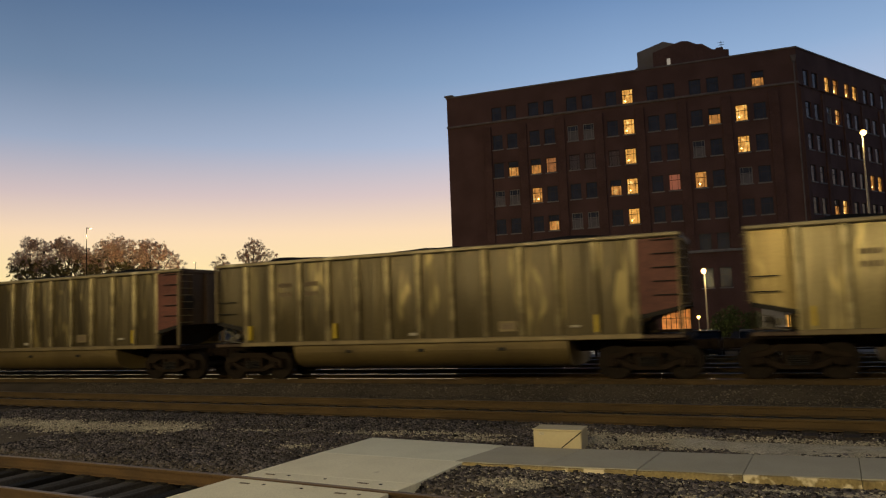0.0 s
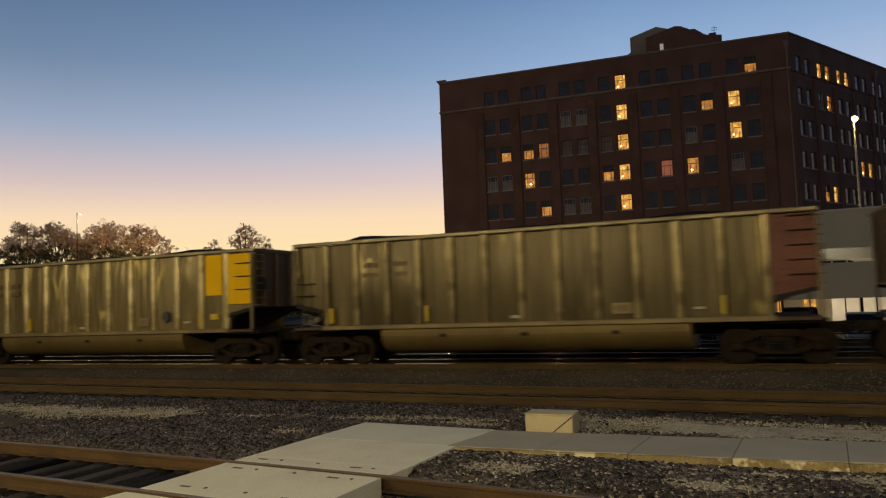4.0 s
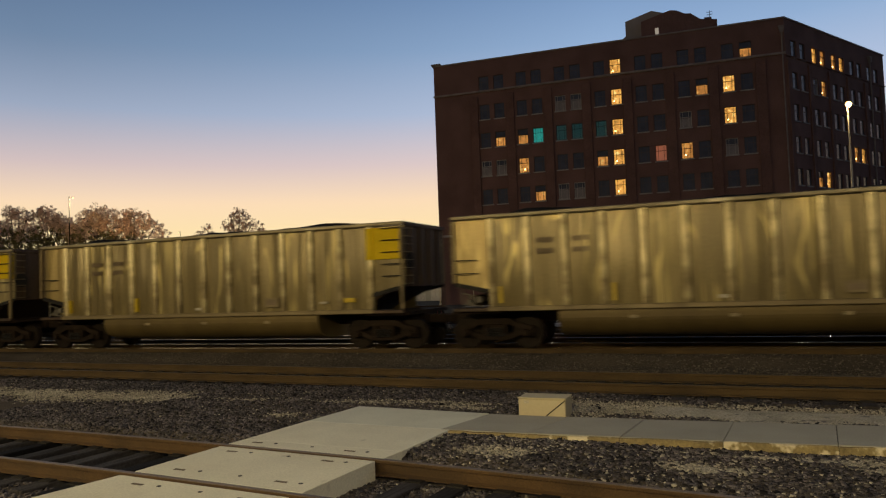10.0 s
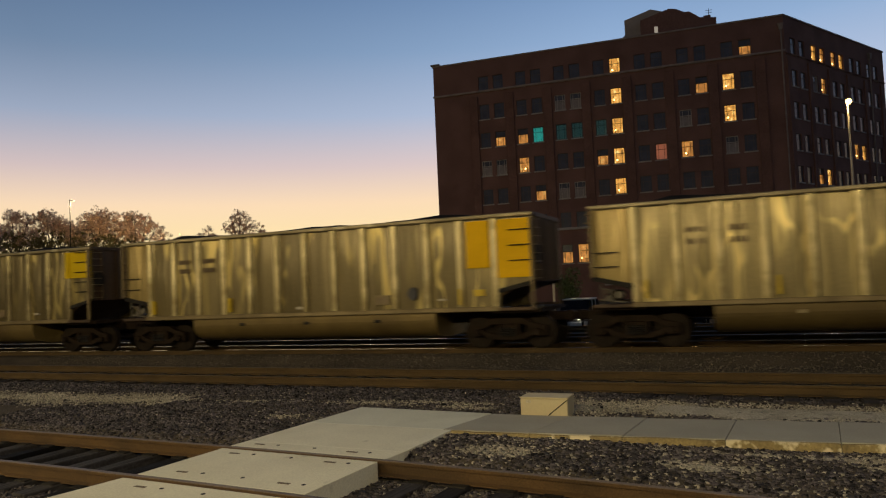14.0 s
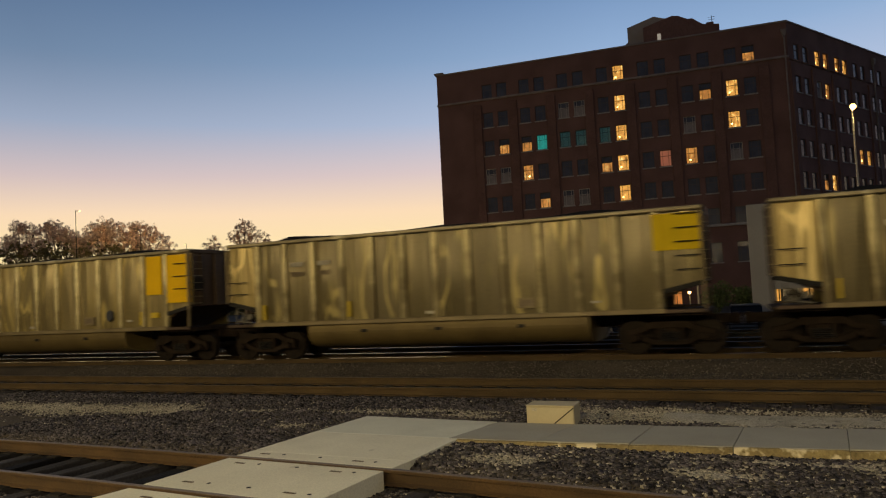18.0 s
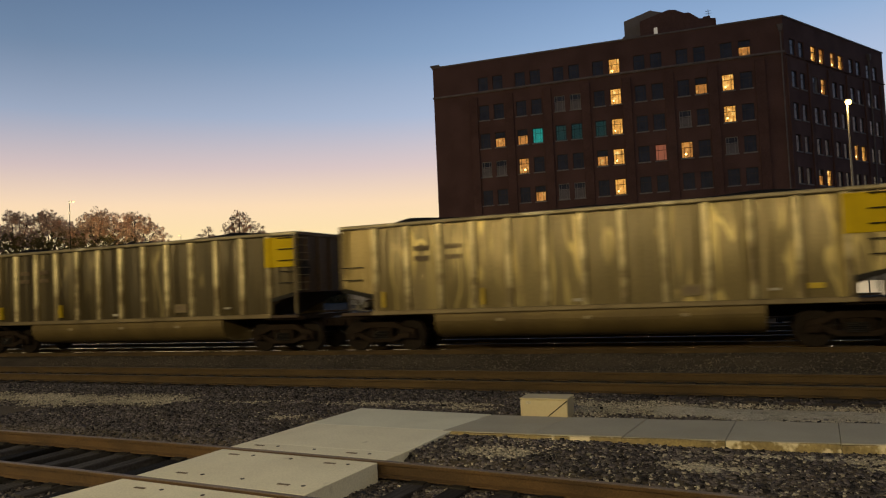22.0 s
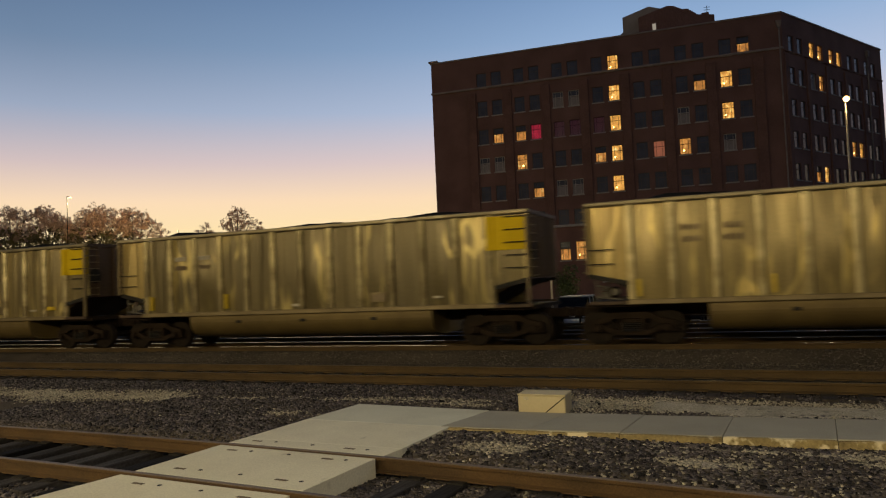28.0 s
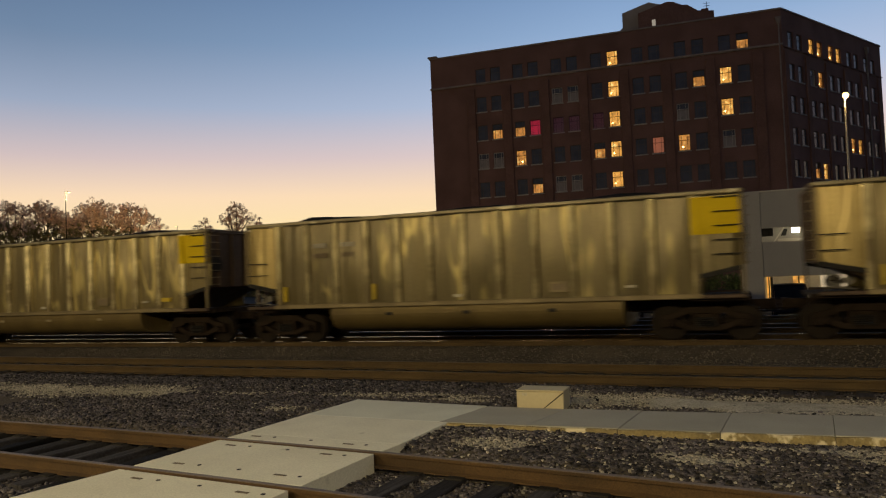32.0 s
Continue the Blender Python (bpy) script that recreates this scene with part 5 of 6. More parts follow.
# ---------------------------------------------------------------- the parking garage
def garage():
    g = thing("parking_garage", "grey precast concrete parking garage with a lit ramp", "parking garage", (0, 48, 0))
    L, Dp = 34.0, 16.0
    part("stair_tower", box(-0.25, 0.985, -0.12, 6, LOT_Z, 6.28, 0.03), GARAGE, g)
    for z0, z1 in ((1.05, 3.15), (4.0, 6.2)):
        for k in range(4):
            x0 = 0.99 + 8.4 * k
            part("spandrel_panel", box(x0, x0 + 8.37, 0, 0.2, z0, z1, 0.02), GARAGE, g)
    for z in (1.9, 5.45):
        part("deck", box(0.95, L, 0.2, Dp, z - 0.3, z), DECKLIT, g)
    part("coping", box(0.9, L, -0.04, 0.24, 6.2, 6.28, 0.01), DECKLIT, g)
    for k in range(9):
        x = 1.4 + 4.2 * k
        part("column", box(x - 0.07, x + 0.07, 0.35, 0.5, LOT_Z, 1.6, 0.02), IRON, g)
        part("column", box(x - 0.25, x + 0.25, 7, 7.5, 1.902, 5.15, 0.02), GARAGE, g)
    # the sloping ramp seen through the slot: solid dark sheets in place of its shaded openings, a pale rail along the
    # slope and a square lamp
    for k in range(4):
        x = 1.0 + 8.4 * k
        part("ramp_opening", box(x + 0.05, x + 0.75, 3.7, 3.9, 3.62, 4.15, 0.01), IRON, g, "dark sheet standing in for shade beside the ramp")
        part("ramp_rail", prism([(x + 0.7, 3.2), (x + 0.8, 3.2), (x + 1.5, 4.2), (x + 1.4, 4.2)], "y", 3.55, 3.7), DECKLIT, g, "pale rail along the ramp")
        part("ramp_opening", prism([(x + 1.2, 3.62), (x + 1.5, 3.62), (x + 1.62, 4.05), (x + 1.4, 4.05)], "y", 3.75, 3.9), IRON, g, "dark sheet standing in for shade under the sloping ramp")
        part("kerb_wall", box(x + 1.0, x + 7.0, 3.3, 3.5, 1.902, 3.42, 0.01), DECKLIT, g, "pale low wall along the deck")
        part("inner_wall", box(x, x + 8.3, 5.2, 5.3, 1.902, 5.15), GARAGE, g, "grey inner wall")
        part("ceiling_tube", box(x + 1.85, x + 2.3, 3.6, 3.75, 3.78, 4.1, 0.02), TUBE, g, "bright square lamp")
    part("rear_wall", box(0.95, L, Dp, Dp + 0.3, LOT_Z, 6.2), DECKLIT, g)
    sf = part("shopfront", box(0.97, L, 8.0, 8.1, LOT_Z, 1.6), DECKLIT, g, "pale ground-floor wall")
    for k, (a, b, mt) in enumerate([(1.3, 1.6, LIT_BRIGHT), (3.0, 3.7, LIT_BRIGHT), (4.7, 6.3, SHOPW), (6.5, 8.2, SHOPW), (8.5, 9.4, SHOP), (9.8, 12.0, SHOPW), (12.6, 15.0, SHOPW)]):
        part("shop_window", box(a, b, 7.9, 7.99, -0.6, 1.5), mt, sf)
        part("shop_mullion", box((a + b) / 2 - 0.04, (a + b) / 2 + 0.04, 7.85, 7.895, -0.6, 1.5), IRON, sf)
    return g


TUBE = glow("tube_lamp_light", (1.0, 0.92, 0.72), 9)
garage()
for lx in (4.5, 12.5, 21.0):
    light("garage_light", (lx, 51.0, 4.3), 80, (1.0, 0.9, 0.68), 0.2)
    light("garage_light", (lx, 51.0, 1.2), 120, (1.0, 0.8, 0.5), 0.2)


# ---------------------------------------------------------------- lamps
def street_lamp(x, y, z0, top, watts, name="street_lamp", label="tall pole street lamp with a glowing head", arm=0.5, r=0.09, pole=None):
    p = thing(name, label, "street lamp", (x, y, z0))
    h = top - z0
    part("pole", tube((0, 0, 0), (0, 0, h), r, r * 0.6), pole or POLE, p)
    part("base", tube((0, 0, 0), (0, 0, 0.25), r * 2.2, r * 1.6), GARAGE, p)
    k = 0.28 if pole else 0.6
    hd = part("head", box(-0.28 * k, 0.28 * k, min(-arm - 0.2 * k, -0.1 * k), max(-arm + 0.2 * k, 0.1 * k), h, h + 0.14 * k, 0.02), IRON, p)
    part("bulb", box(-0.2 * k, 0.2 * k, -arm - 0.12 * k, -arm + 0.12 * k, h - 0.05, h, 0.01), BULB, hd, "glowing lamp glass")
    if pole is None:
        # on the tall lamps this globe is added to imitate the glare round the head
        bm = bmesh.new()
        bmesh.ops.create_icosphere(bm, subdivisions=2, radius=0.2 if watts else 0.12, matrix=Matrix.Translation((0, -arm - 0.1, h - 0.12)))
        part("globe", bm, BULB, hd, "glowing globe, on tall lamps standing in for glare", smooth=True)
    if watts:
        light("street_light", (x, y - arm + (0.8 if pole else 0), top - 0.25), watts, (1.0, 0.72, 0.34), 0.15)
    return p


street_lamp(6.7, 55.0, 5.45, 12.9, 500, "deck_lamp", "tall lamp pole on the garage's upper deck")
street_lamp(-4.2, 60.0, LOT_Z, 4.55, 800)
street_lamp(-5.0, 62.0, LOT_Z, 0.95, 0, "path_lamp", "small glowing lamp post by the entrance", 0.05, 0.05)
street_lamp(-50.3, 42.0, LOT_Z, 9.95, 4600, "mast_lamp", "tall thin dark lamp mast before the trees", -0.35, 0.05, IRON)
street_lamp(-74.0, 80.0, LOT_Z, 10.5, 0, "far_pole", "thin far lamp pole over the roofs", 0.25, 0.05, IRON)
street_lamp(-12.0, 47.0, LOT_Z, 4.9, 1200)
street_lamp(-38.5, 90.0, LOT_Z, 4.9, 700)
street_lamp(-23.2, 62.0, LOT_Z, 1.75, 0, "path_lamp", "small glowing lamp post on the path", 0.05, 0.05)
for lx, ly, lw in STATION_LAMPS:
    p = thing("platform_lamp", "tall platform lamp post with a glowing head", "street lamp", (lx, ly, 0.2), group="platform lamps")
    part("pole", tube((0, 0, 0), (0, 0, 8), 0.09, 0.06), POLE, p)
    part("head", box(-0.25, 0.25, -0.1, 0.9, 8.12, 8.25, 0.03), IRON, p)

part("station_platform", box(-80, 60, -16, -1.2, -0.4, 0.2, 0.03), WALKWAY)
tagged(bpy.data.objects["station_platform"], "concrete station platform behind the near track", "platform", kind="structure")


def low_shed():
    """A long pale low building beyond the lot, lit from its eaves."""
    s = thing("low_shed", "long low pale building with a lit front", "building", (-52, 112, LOT_Z))
    part("wall", box(-14, 8.5, 0, 10, 0, 3.9), GARAGE, s)
    part("roof", box(-14.4, 8.9, -0.6, 10.6, 3.9, 4.15, 0.03), GARAGE, s)
    for k in range(7):
        part("door", box(-12.6 + 3 * k, -10.6 + 3 * k, -0.06, 0.03, 0, 2.5, 0.02), PALE_FRAME, s)
    for x in (-9, -2, 5):
        part("eaves_lamp", box(x - 0.2, x + 0.2, -0.5, -0.2, 3.5, 3.65), PORCH, s, "glowing eaves lamp")
        light("eaves_light", (x - 52, 112 - 1.6, LOT_Z + 3.3), 110, (1.0, 0.86, 0.5), 0.15)
    return s


low_shed()


def lot_fence():
    f = thing("guard_rail", "low dark guard rail along the parking lot", "fence", (0, 34.5, LOT_Z))
    for z in (0.55, 0.85):
        part("rail", box(-60, 30, -0.03, 0.03, z, z + 0.07), IRON, f)
    for k in range(37):
        part("post", box(-60 + 2.5 * k - 0.05, -60 + 2.5 * k + 0.05, 0.03, 0.11, 0, 1.0), IRON, f)
    return f


lot_fence()


# ---------------------------------------------------------------- parked cars
def parked_car(x, y, turn, paint_m, label, suv=False, floor=LOT_Z + 0.02, lit=False):
    c = thing("parked_car", label, "car", pose(x, y, floor, 0, 0, turn), group="cars in the parking lot")
    h = 1.75 if suv else 1.45
    low = [(-2.25, 0.3), (-2.3, 0.62), (-2.2, 0.82), (-1.2, 0.95), (2.0, 0.98), (2.25, 0.8), (2.25, 0.32)]
    bm = prism(low, "y", -0.88, 0.88)
    bmesh.ops.bevel(bm, geom=list(bm.edges), offset=0.06, segments=2, affect="EDGES")
    part("body", bm, paint_m, c)
    cab = [(-1.25, 0.94), (-0.6, h - 0.06), (1.5 if suv else 1.0, h - 0.06), (2.05 if suv else 1.75, 0.96)]
    bm = prism(cab, "y", -0.78, 0.78)
    bmesh.ops.bevel(bm, geom=list(bm.edges), offset=0.06, segments=2, affect="EDGES")
    part("window_band", bm, CARGLASS, c, "dark car windows")
    part("roof", box(-0.62, 1.45 if suv else 0.98, -0.76, 0.76, h - 0.07, h, 0.03), paint_m, c)
    for px in (-0.05, 0.75):
        part("pillar", box(px, px + 0.09, -0.8, 0.8, 0.94, h - 0.05), paint_m, c)
    for wx in (-1.4, 1.4):
        for s in (-1, 1):
            w = part("wheel", tube((wx, s * 0.7, 0.33), (wx, s * 0.9, 0.33), 0.33, seg=18), RUBBER, c)
            part("rim", tube((wx, s * 0.86, 0.33), (wx, s * 0.91, 0.33), 0.2, seg=12), CHROME, w)
    for s in (-1, 1):
        part("headlight", box(-2.3, -2.2, s * 0.66 - 0.16, s * 0.66 + 0.16, 0.62, 0.76, 0.02), HEADLIT if lit else CHROME, c, "glowing headlamp" if lit else "")
        part("tail_light", box(2.2, 2.27, s * 0.7 - 0.12, s * 0.7 + 0.12, 0.7, 0.86, 0.02), RED, c)
    part("bumper", box(-2.36, -2.24, -0.82, 0.82, 0.34, 0.56, 0.04), paint_m, c)
    return c


HEADLIT = glow("lit_headlamp", (1.0, 0.9, 0.7), 2.5)
W_, B_, S_, D_, M_ = CARPAINTS
parked_car(-13.7, 41.0, 94, W_, "white saloon car parked in the lot")
parked_car(-9.0, 40.6, 88, W_, "white estate car with its headlamps lit", True, lit=True)
parked_car(-6.4, 41.5, 92, D_, "dark grey car parked in the lot")
parked_car(-3.2, 43.0, 90, B_, "black car parked in the lot")
parked_car(-0.6, 42.5, 92, S_, "silver car parked by the garage")
parked_car(2.1, 43.0, 90, B_, "black van with pale roof parked by the garage", True)
parked_car(4.9, 42.0, 85, W_, "white saloon car parked by the garage")
parked_car(7.6, 42.6, 95, S_, "silver car parked by the garage")
parked_car(4.2, 49.6, 4, W_, "white car parked on the garage's upper deck", floor=1.902)
parked_car(8.9, 49.6, 2, S_, "silver car parked on the garage's upper deck", floor=1.902)
parked_car(13.6, 49.7, 3, W_, "white car parked on the garage's upper deck", floor=1.902)
parked_car(-15.5, 42.0, 90, S_, "silver car parked in the lot")
parked_car(-19.0, 42.0, 95, M_, "maroon car parked in the lot")


# ---------------------------------------------------------------- trees and shrubs
def leaf_cloud(name, centres, count, size, material, parent, label):
    v, f = [], []
    rng = np.random.default_rng(11 + len(centres) * 7 + count)
    for cx, cy, cz, r in centres:
        k = max(20, int(count * r ** 2 / sum(c[3] ** 2 for c in centres)))
        d = rng.normal(size=(k, 3))
        d /= np.linalg.norm(d, axis=1)[:, None]
        rad = r * rng.uniform(0.3, 1.15, size=(k, 1)) ** 0.65
        p = np.array([cx, cy, cz]) + d * rad * np.array([1, 1, 0.85])
        a = rng.normal(size=(k, 3))
        a /= np.linalg.norm(a, axis=1)[:, None]
        b = np.cross(a, rng.normal(size=(k, 3)))
        b /= np.linalg.norm(b, axis=1)[:, None]
        s = size * rng.uniform(0.5, 1.3, size=(k, 1))
        base = len(v)
        q = np.stack([p - a * s, p + b * s * 0.6, p + a * s, p - b * s * 0.6], axis=1).reshape(-1, 3)
        v.extend(map(tuple, q.tolist()))
        f.extend((base + 4 * i, base + 4 * i + 1, base + 4 * i + 2, base + 4 * i + 3) for i in range(k))
    return raw(name, v, f, material, parent, label)


def tree(x, y, lobes, label, seed, fill=52, leaf=0.085):
    """A tree whose crown is made of lobes (dx, dy, z, r); each lobe carries many small clumps of leaves on twigs, dense and dark inside."""
    rng = random.Random(seed)
    t = thing("tree", label, "tree", (x, y, LOT_Z))
    low = min(z - r for _, _, z, r in lobes)
    fork = Vector((0.1, 0.0, max(1.5, low)))
    bm = tube((0, 0, 0), fork, 0.24, 0.16)
    outer, inner = [], []
    for dx, dy, z, r in lobes:
        c = Vector((dx, dy, z))
        mid = fork.lerp(c, 0.5) + Vector((rng.uniform(-0.2, 0.2), rng.uniform(-0.2, 0.2), -0.1 * r))
        add_tube(bm, fork, mid, 0.1, 0.06, 6)
        add_tube(bm, mid, c, 0.06, 0.035, 6)
        n = int(fill * r * r)
        for k in range(n):
            d = Vector((rng.gauss(0, 1), rng.gauss(0, 1), rng.gauss(0, 1))).normalized()
            far = rng.uniform(0.35, 1.0) ** 0.5 * rng.choice((0.8, 0.95, 1.0, 1.12))
            q = c + Vector((d.x, d.y, d.z * 0.9)) * r * far
            size = rng.uniform(0.12, 0.34)
            # clumps low in the large lobes take the darker leaf colour
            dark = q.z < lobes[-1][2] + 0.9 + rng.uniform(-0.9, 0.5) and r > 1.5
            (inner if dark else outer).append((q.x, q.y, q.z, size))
            if k % 3 == 0:
                add_tube(bm, c + (q - c) * 0.2, q, 0.022, 0.008, 4)
    part("trunk", bm, BARK, t)
    leaf_cloud("crown", outer, len(outer) * 9, leaf, LEAF, t, "airy outer crown of thin autumn leaves")
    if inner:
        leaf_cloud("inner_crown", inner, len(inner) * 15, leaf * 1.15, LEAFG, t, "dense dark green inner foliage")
    return t


tree(-69.9, 52.0, [(-0.9, 0, 11.9, 0.95), (0.1, 0.2, 11.7, 0.9), (1.4, 0, 11.1, 0.85), (-1.9, 0, 10.5, 1.1), (-2.4, 0.2, 9.4, 1.2), (1.2, 0, 9.6, 1.2), (0, 0, 8.9, 2.4)], "dark leafy tree with thinning autumn leaves", 3)
tree(-65.0, 52.0, [(-1.7, 0, 11.3, 0.9), (-0.9, 0.2, 11.6, 0.9), (0.4, 0, 10.9, 1.0), (1.6, 0, 10.4, 1.0), (2.6, 0.2, 10.0, 1.0), (-1.8, 0, 9.8, 1.0), (3.4, 0, 9.0, 1.1), (0.6, 0, 8.9, 2.5)], "full tree with orange and dark green leaves", 5)
tree(-58.6, 52.0, [(-2.6, 0, 9.9, 1.1), (-1.3, 0.2, 10.7, 1.1), (0.2, 0, 10.9, 1.0), (1.2, 0.1, 10.6, 1.1), (-2.9, 0, 8.9, 1.0), (2.4, 0, 9.6, 1.2), (0.3, -0.5, 9.6, 1.3), (-0.3, 0, 8.4, 2.4)], "broad tree with thin pinkish autumn leaves", 8)
tree(-54.2, 52.6, [(-1.6, 0, 10.4, 1.0), (-0.2, 0, 10.4, 1.0), (1.2, 0, 9.9, 1.0), (2.3, 0, 9.1, 0.9), (3.2, 0.2, 8.3, 0.8), (3.6, 0, 7.4, 0.7), (0.2, -0.4, 9.0, 1.2), (-1.2, 0, 8.2, 1.9)], "broad tree with thin pinkish autumn leaves", 9)
tree(-47.8, 60.0, [(0.1, 0, 10.8, 0.75), (-0.7, 0, 10.2, 0.75), (-1.5, 0, 9.7, 0.7), (0.8, 0.2, 10.0, 0.7), (1.5, 0, 9.4, 0.55), (0.0, 0, 9.4, 0.95), (-0.2, 0, 8.5, 1.0)], "sparse young tree with autumn leaves", 14, 36, 0.085)
tree(-51.9, 60.0, [(0.1, 0, 9.4, 0.7), (-0.7, 0.1, 8.9, 0.6), (0.8, 0, 8.8, 0.6), (0.0, 0, 8.4, 0.8)], "sparse young tree with autumn leaves", 15, 30, 0.085)
tree(-45.3, 60.0, [(0.1, 0, 9.3, 0.55), (-0.5, 0.1, 8.9, 0.6), (0.5, 0, 8.6, 0.6)], "sparse young tree with autumn leaves", 16, 30, 0.085)


def far_trees():
    rng = random.Random(4)
    cs = [(x + rng.uniform(-2, 2), rng.uniform(-4, 4), rng.uniform(0.3, 4.4), rng.uniform(1.8, 3.4)) for x in range(-130, 24)]
    ob = leaf_cloud("far_trees", cs, 44000, 0.36, LEAFG, None, "dark line of far trees beyond the lot")
    ob.location = (-40, 138, LOT_Z)
    return tagged(ob, category="trees", kind="stuff")


far_trees()


def shrub(x, y, r, h):
    s = thing("shrub", "dense dark green shrub beside the entrance", "shrub", (x, y, LOT_Z))
    cs = [(random.uniform(-r, r) * 0.6, random.uniform(-r, r) * 0.6, h * random.uniform(0.3, 0.8), r * 0.5) for _ in range(9)]
    part("stem", tube((0, 0, 0), (0, 0, h * 0.6), 0.05), BARK, s)
    leaf_cloud("foliage", cs, 2200, 0.09, SHRUB, s, "")
    return s


shrub(-2.6, 57.0, 1.3, 2.8)
shrub(-0.8, 57.0, 1.2, 2.6)
shrub(-14.0, 60.0, 1.3, 4.2)


# ---------------------------------------------------------------- loose stones
def stones(name, count, area, size, material, label, keep, far=False, lift=0.0):
    rng = np.random.default_rng(count)
    # chips with eight loose corners, or six where they are far
    if far:
        iv = np.array([(1, 0, 0), (-1, 0, 0), (0, 1, 0), (0, -1, 0), (0, 0, 1), (0, 0, -1)], float)
        fi = np.array([(0, 2, 4), (2, 1, 4), (1, 3, 4), (3, 0, 4), (2, 0, 5), (1, 2, 5), (3, 1, 5), (0, 3, 5)])
    else:
        iv = np.array([(x, y, z) for x in (-1, 1) for y in (-1, 1) for z in (-1, 1)], float) * 0.68
        fi = np.array([(0, 1, 3), (0, 3, 2), (4, 6, 7), (4, 7, 5), (0, 4, 5), (0, 5, 1), (2, 3, 7), (2, 7, 6), (0, 2, 6), (0, 6, 4), (1, 5, 7), (1, 7, 3)])
    x0, x1, y0, y1 = area
    px, py = rng.uniform(x0, x1, count * 3), rng.uniform(y0, y1, count * 3)
    ok = [i for i in range(count * 3) if keep(px[i], py[i])][:count]
    px, py = px[ok], py[ok]
    n = len(ok)
    s = size * rng.uniform(0.45, 1.25, (n, 1, 1)) * rng.uniform(0.6, 1.3, (n, 1, 3)) * np.array([1, 1, 0.75])
    jag = rng.uniform(0.55, 1.35, (n, len(iv), 1))
    ang = rng.uniform(0, 6.28, n)
    c, sn = np.cos(ang), np.sin(ang)
    tip = rng.uniform(-0.7, 0.7, n)
    v = iv[None] * jag
    ct, st = np.cos(tip)[:, None], np.sin(tip)[:, None]
    v = np.stack([v[..., 0] * ct - v[..., 2] * st, v[..., 1], v[..., 0] * st + v[..., 2] * ct], -1) * s
    vx = v[..., 0] * c[:, None] - v[..., 1] * sn[:, None] + px[:, None]
    vy = v[..., 0] * sn[:, None] + v[..., 1] * c[:, None] + py[:, None]
    gz = np.array([ground_h(a, b) for a, b in zip(px, py)])
    vz = v[..., 2] + gz[:, None] - 0.008 + lift + rng.uniform(-0.01, 0.012, n)[:, None]
    verts = np.stack([vx, vy, vz], -1).reshape(-1, 3)
    faces = (fi[None] + (np.arange(n) * len(iv))[:, None, None]).reshape(-1, 3)
    me = bpy.data.meshes.new(name)
    me.vertices.add(len(verts))
    me.vertices.foreach_set("co", verts.ravel())
    me.loops.add(faces.size)
    me.loops.foreach_set("vertex_index", faces.ravel().astype(np.int32))
    me.polygons.add(len(faces))
    me.polygons.foreach_set("loop_start", np.arange(0, faces.size, 3, dtype=np.int32))
    me.update(calc_edges=True)
    me.materials.append(material)
    return tagged(new(name, me), label, "gravel", kind="stuff")


def pale_line(x):
    """The middle of the streak of pale gravel between the near and the middle track."""
    return 11.25 + 0.06 * (x + 12) if x < -6 else 11.66 + 0.045 * (x + 6)


def off_slab(x, y):
    right = -4.34 if y < 6.4 else (-4.2 if y < 8.0 else -4.1 + (y - 8.0) * 0.09)
    if -6.72 + max(0, y - 8) * 0.13 < x < right and 5.0 < y < 10.9:
        return False
    if x > -4.1 and 9.35 + max(0, x + 2.8) * 0.05 < y < 10.7 + max(0, x + 2.7) * 0.055:
        return False
    return min(abs(y - near_y(x)), abs(y - near_y(x) + 1.5)) > 0.06


def hashed(x, y):
    return (math.sin(x * 1271.7 + y * 913.3) * 43758.5) % 1.0


# patches of pale gravel: middle, half length and half width
PATCHES = [(-0.6, 8.55, 0.9, 0.42), (1.35, 8.9, 1.0, 0.75), (-3.0, 8.55, 0.75, 0.4), (-7.75, 5.45, 0.75, 0.3), (-4.6, 11.35, 1.5, 0.22),
           (-7.3, 10.1, 1.1, 0.3), (-0.2, 9.2, 3.2, 0.14), (-9.0, 11.35, 1.3, 0.25), (2.2, 8.2, 0.9, 0.7)]


def paleness(x, y):
    """How much of the gravel is pale here, 0 to 1 and past both."""
    n = noise.noise((x * 0.7, y * 1.1, 4.2)) + 0.6 * noise.noise((x * 2.3, y * 2.6, 8.0)) + 0.5 * noise.noise((x * 7.0, y * 7.0, 3.0))
    d = abs(y - pale_line(x))
    if x < -10.6:
        band = 1.2 - d / 0.72
    elif x > -3.4:
        band = 1.7 - d / 0.5
    else:
        band = 0.45 - d / 0.4
    best = band
    for px, py, lx, ly in PATCHES:
        best = max(best, 0.75 - math.hypot((x - px) / lx, (y - py) / ly))
    return best + 0.7 * n


def pale_here(x, y):
    return hashed(x, y) < max(0.02 if y > 9.4 else 0.05, min(1.0, 0.9 * paleness(x, y))) and off_slab(x, y)


def dark_here(x, y):
    return off_slab(x, y) and hashed(y, x) > 0.93 * min(1.0, paleness(x, y) * 1.4)


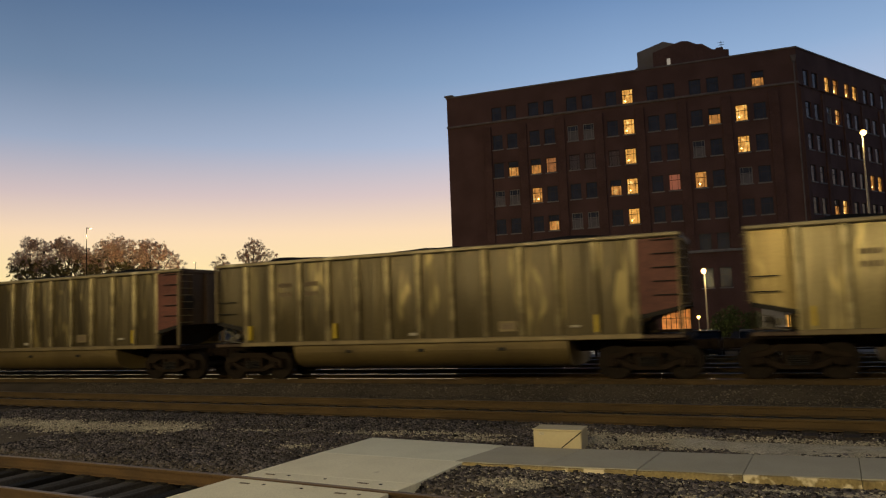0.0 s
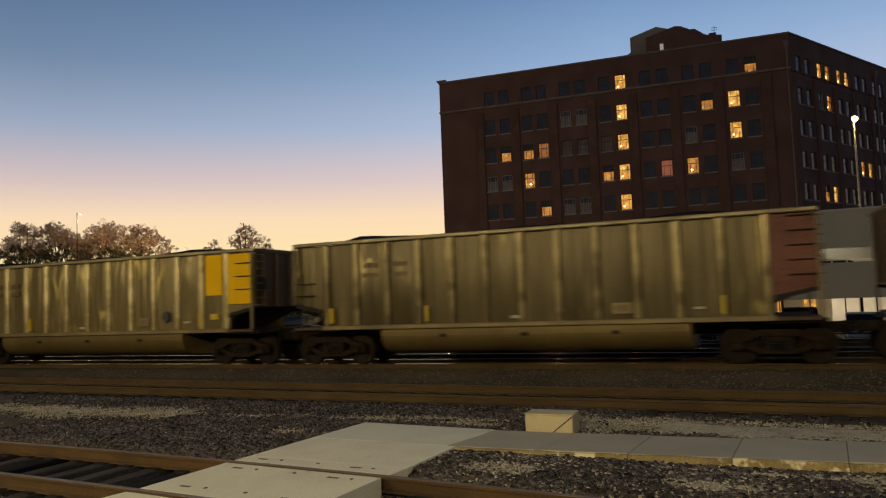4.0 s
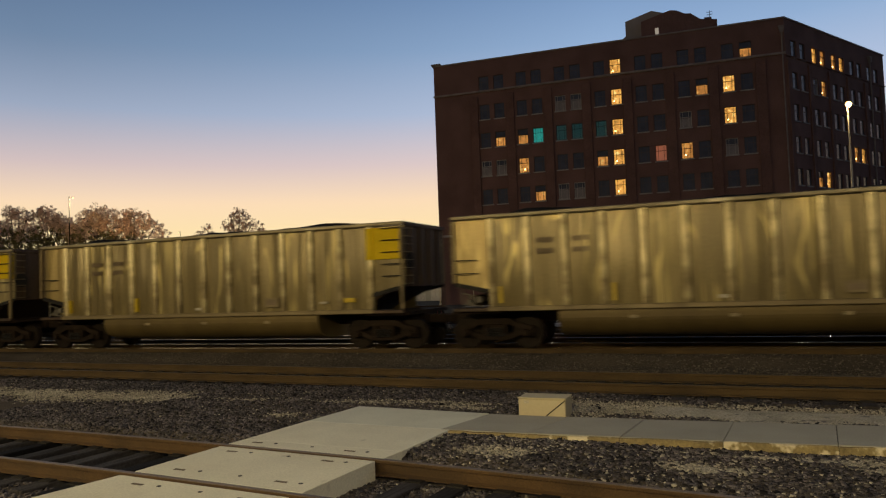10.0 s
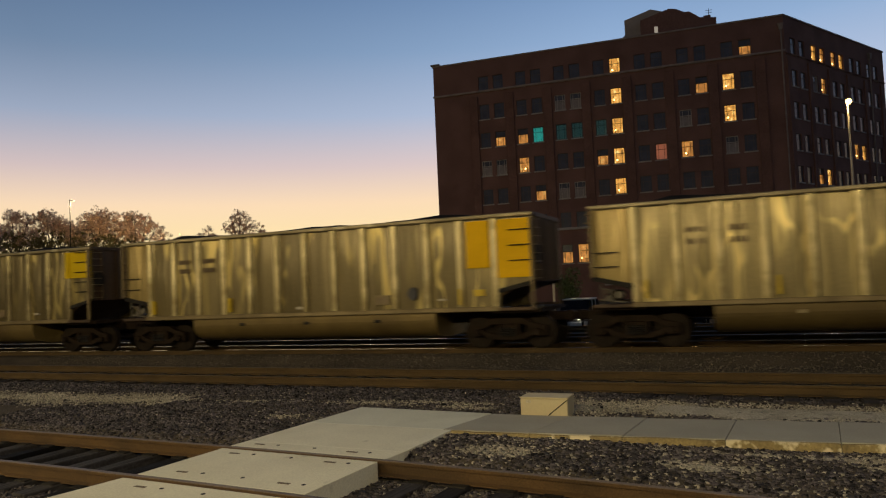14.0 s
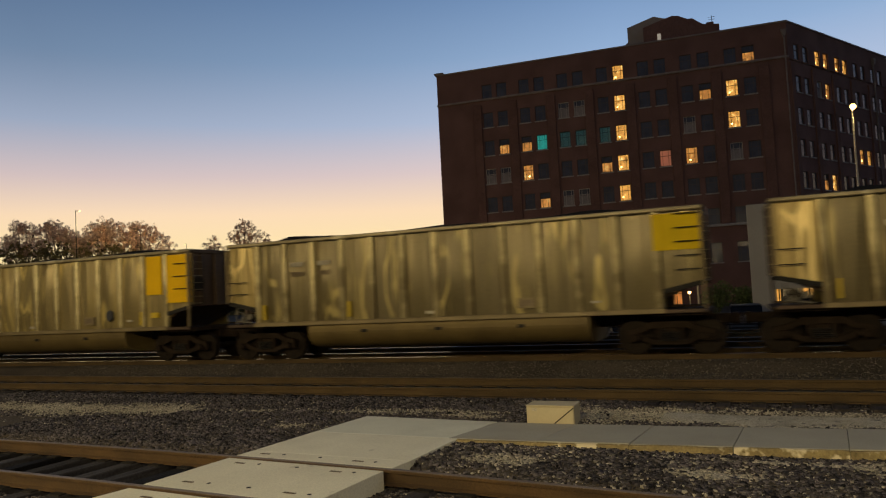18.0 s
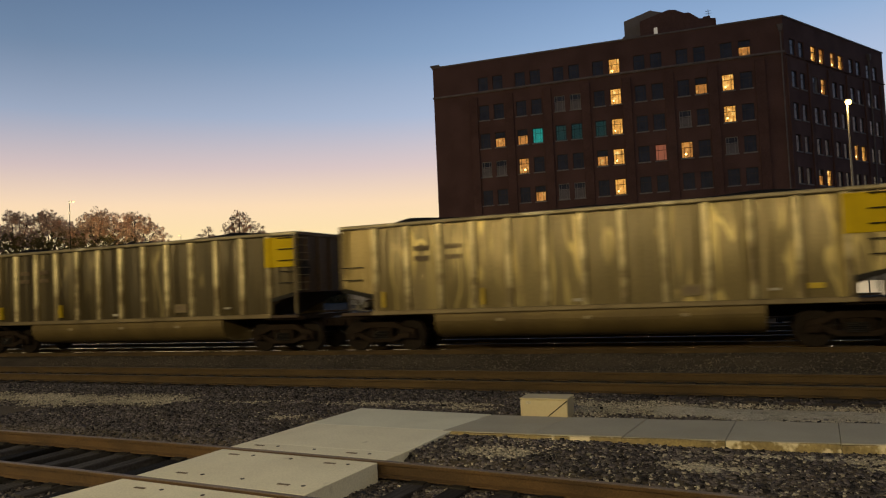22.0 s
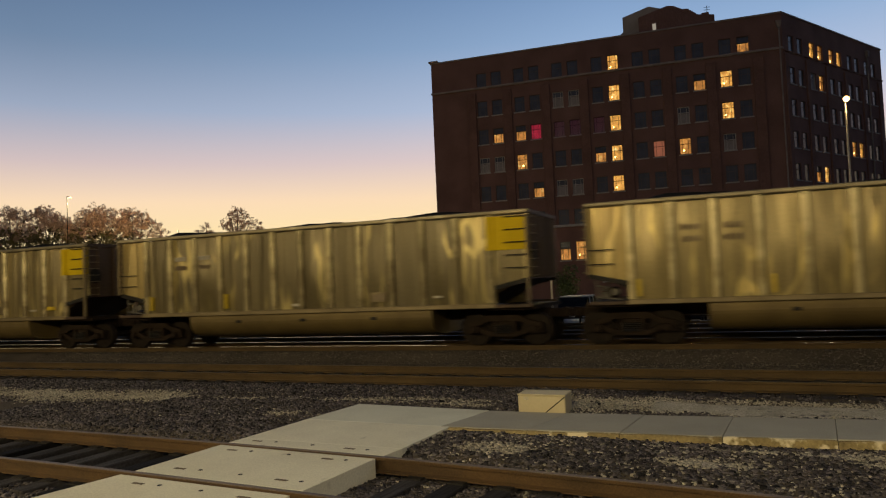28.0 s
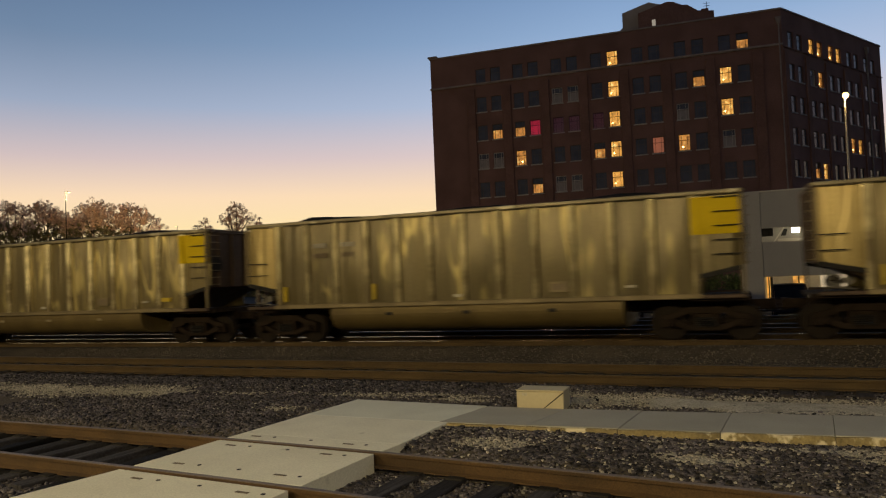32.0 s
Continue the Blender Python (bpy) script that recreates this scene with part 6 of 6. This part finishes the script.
def pale_bed(name, first, last, near, back, label):
    """Fine pale gravel lying in the hollows: a sheet that dips under the ballast where there is none."""
    step = 0.07
    nx, ny = int((last - first) / step), int((back - near) / step)
    v, f = [], []
    for j in range(ny + 1):
        for i in range(nx + 1):
            x, y = first + i * step, near + j * step
            p = min(1.0, max(-1.0, paleness(x, y)))
            edge = min(1.0, i / 3, j / 3, (nx - i) / 3, (ny - j) / 3)
            v.append((x, y, ground_h(x, y) - 0.05 + edge * ((0.034 if x > -1.5 else 0.012) + 0.04 * p) if off_slab(x, y) else ground_h(x, y) - 0.08))
    w = nx + 1
    for j in range(ny):
        for i in range(nx):
            a = j * w + i
            f.append((a, a + 1, a + w + 1, a + w))
    return tagged(raw(name, v, f, PALE_SAND, smooth=True), label, "gravel", kind="structure")


pale_bed("pale_gravel_strip", -19.0, 5.0, 10.75, 12.3, "strip of pale fine gravel between the tracks")
pale_bed("pale_gravel_patch", -4.0, 3.0, 7.9, 9.5, "patches of pale fine gravel beside the walkway")
pale_bed("pale_gravel_patch", -9.0, -6.75, 4.8, 5.9, "patch of pale fine gravel beside the near rail")
stones("ballast_stones", 60000, (-13, 3, 4.8, 10.2), 0.03, STONE, "loose dark crushed ballast stones", dark_here)
stones("ballast_stones", 30000, (-18, 5, 10.2, 13.4), 0.031, STONE, "loose dark crushed ballast stones", dark_here)
stones("ballast_stones", 58000, (-24, 8, 13.4, 21.0), 0.036, BROWN_STONE, "loose brown ballast stones between the tracks", lambda x, y: min(abs(abs(y - TRAIN_Y - LEAN * x) - 0.7525), abs(abs(y - MID_Y + 0.028 * x) - 0.7525)) > 0.09, True)
stones("pale_stones", 15000, (-4, 3, 7.2, 9.5), 0.023, PALE_STONE, "scattered pale limestone chips", pale_here, False, 0.004)
stones("pale_stones", 40000, (-19, 5, 9.5, 13.0), 0.022, PALE_STONE, "scattered pale limestone chips", pale_here, True, 0.008)
stones("pale_stones", 2500, (-10, -3, 4.8, 8.2), 0.022, PALE_STONE, "scattered pale limestone chips", pale_here)


# ---------------------------------------------------------------- what moves
def motions():
    for n, car in train.items():
        walk(car, [(t, on_track(t, n)) for t in range(0, 33)])
    # the made-up drums turn to show amber, then teal, then crimson
    for d in colour_drums:
        at = d.matrix_basis.copy()
        walk(d, [(t, at @ pose(0, 0, 0, 0, 0, a)) for t, a in ((0, 0), (5.7, 0), (6.0, -60), (6.3, -120), (23.2, -120), (24.0, -178), (24.7, -215), (25.3, -240), (32, -240))])
    # the wheels roll with the train: one keyed wheelset a truck end lends its turning to the like ones
    spin = [(k / 15, math.degrees(travel(k / 15) / 0.46)) for k in range(0, 481)]
    keyed = {}
    for car in train.values():
        for t in car.children:
            for w in t.children:
                if not w.name.startswith("wheelset"):
                    continue
                end = w.matrix_basis.translation.x > 0
                if end not in keyed:
                    walk(w, [(s, pose(w.location.x, 0, 0.46, 0, a, 0)) for s, a in spin])
                    keyed[end] = w
                else:
                    w.rotation_mode = "QUATERNION"
                    w.animation_data_create()
                    w.animation_data.action = keyed[end].animation_data.action
                    w.animation_data.action_slot = keyed[end].animation_data.action_slot


motions()
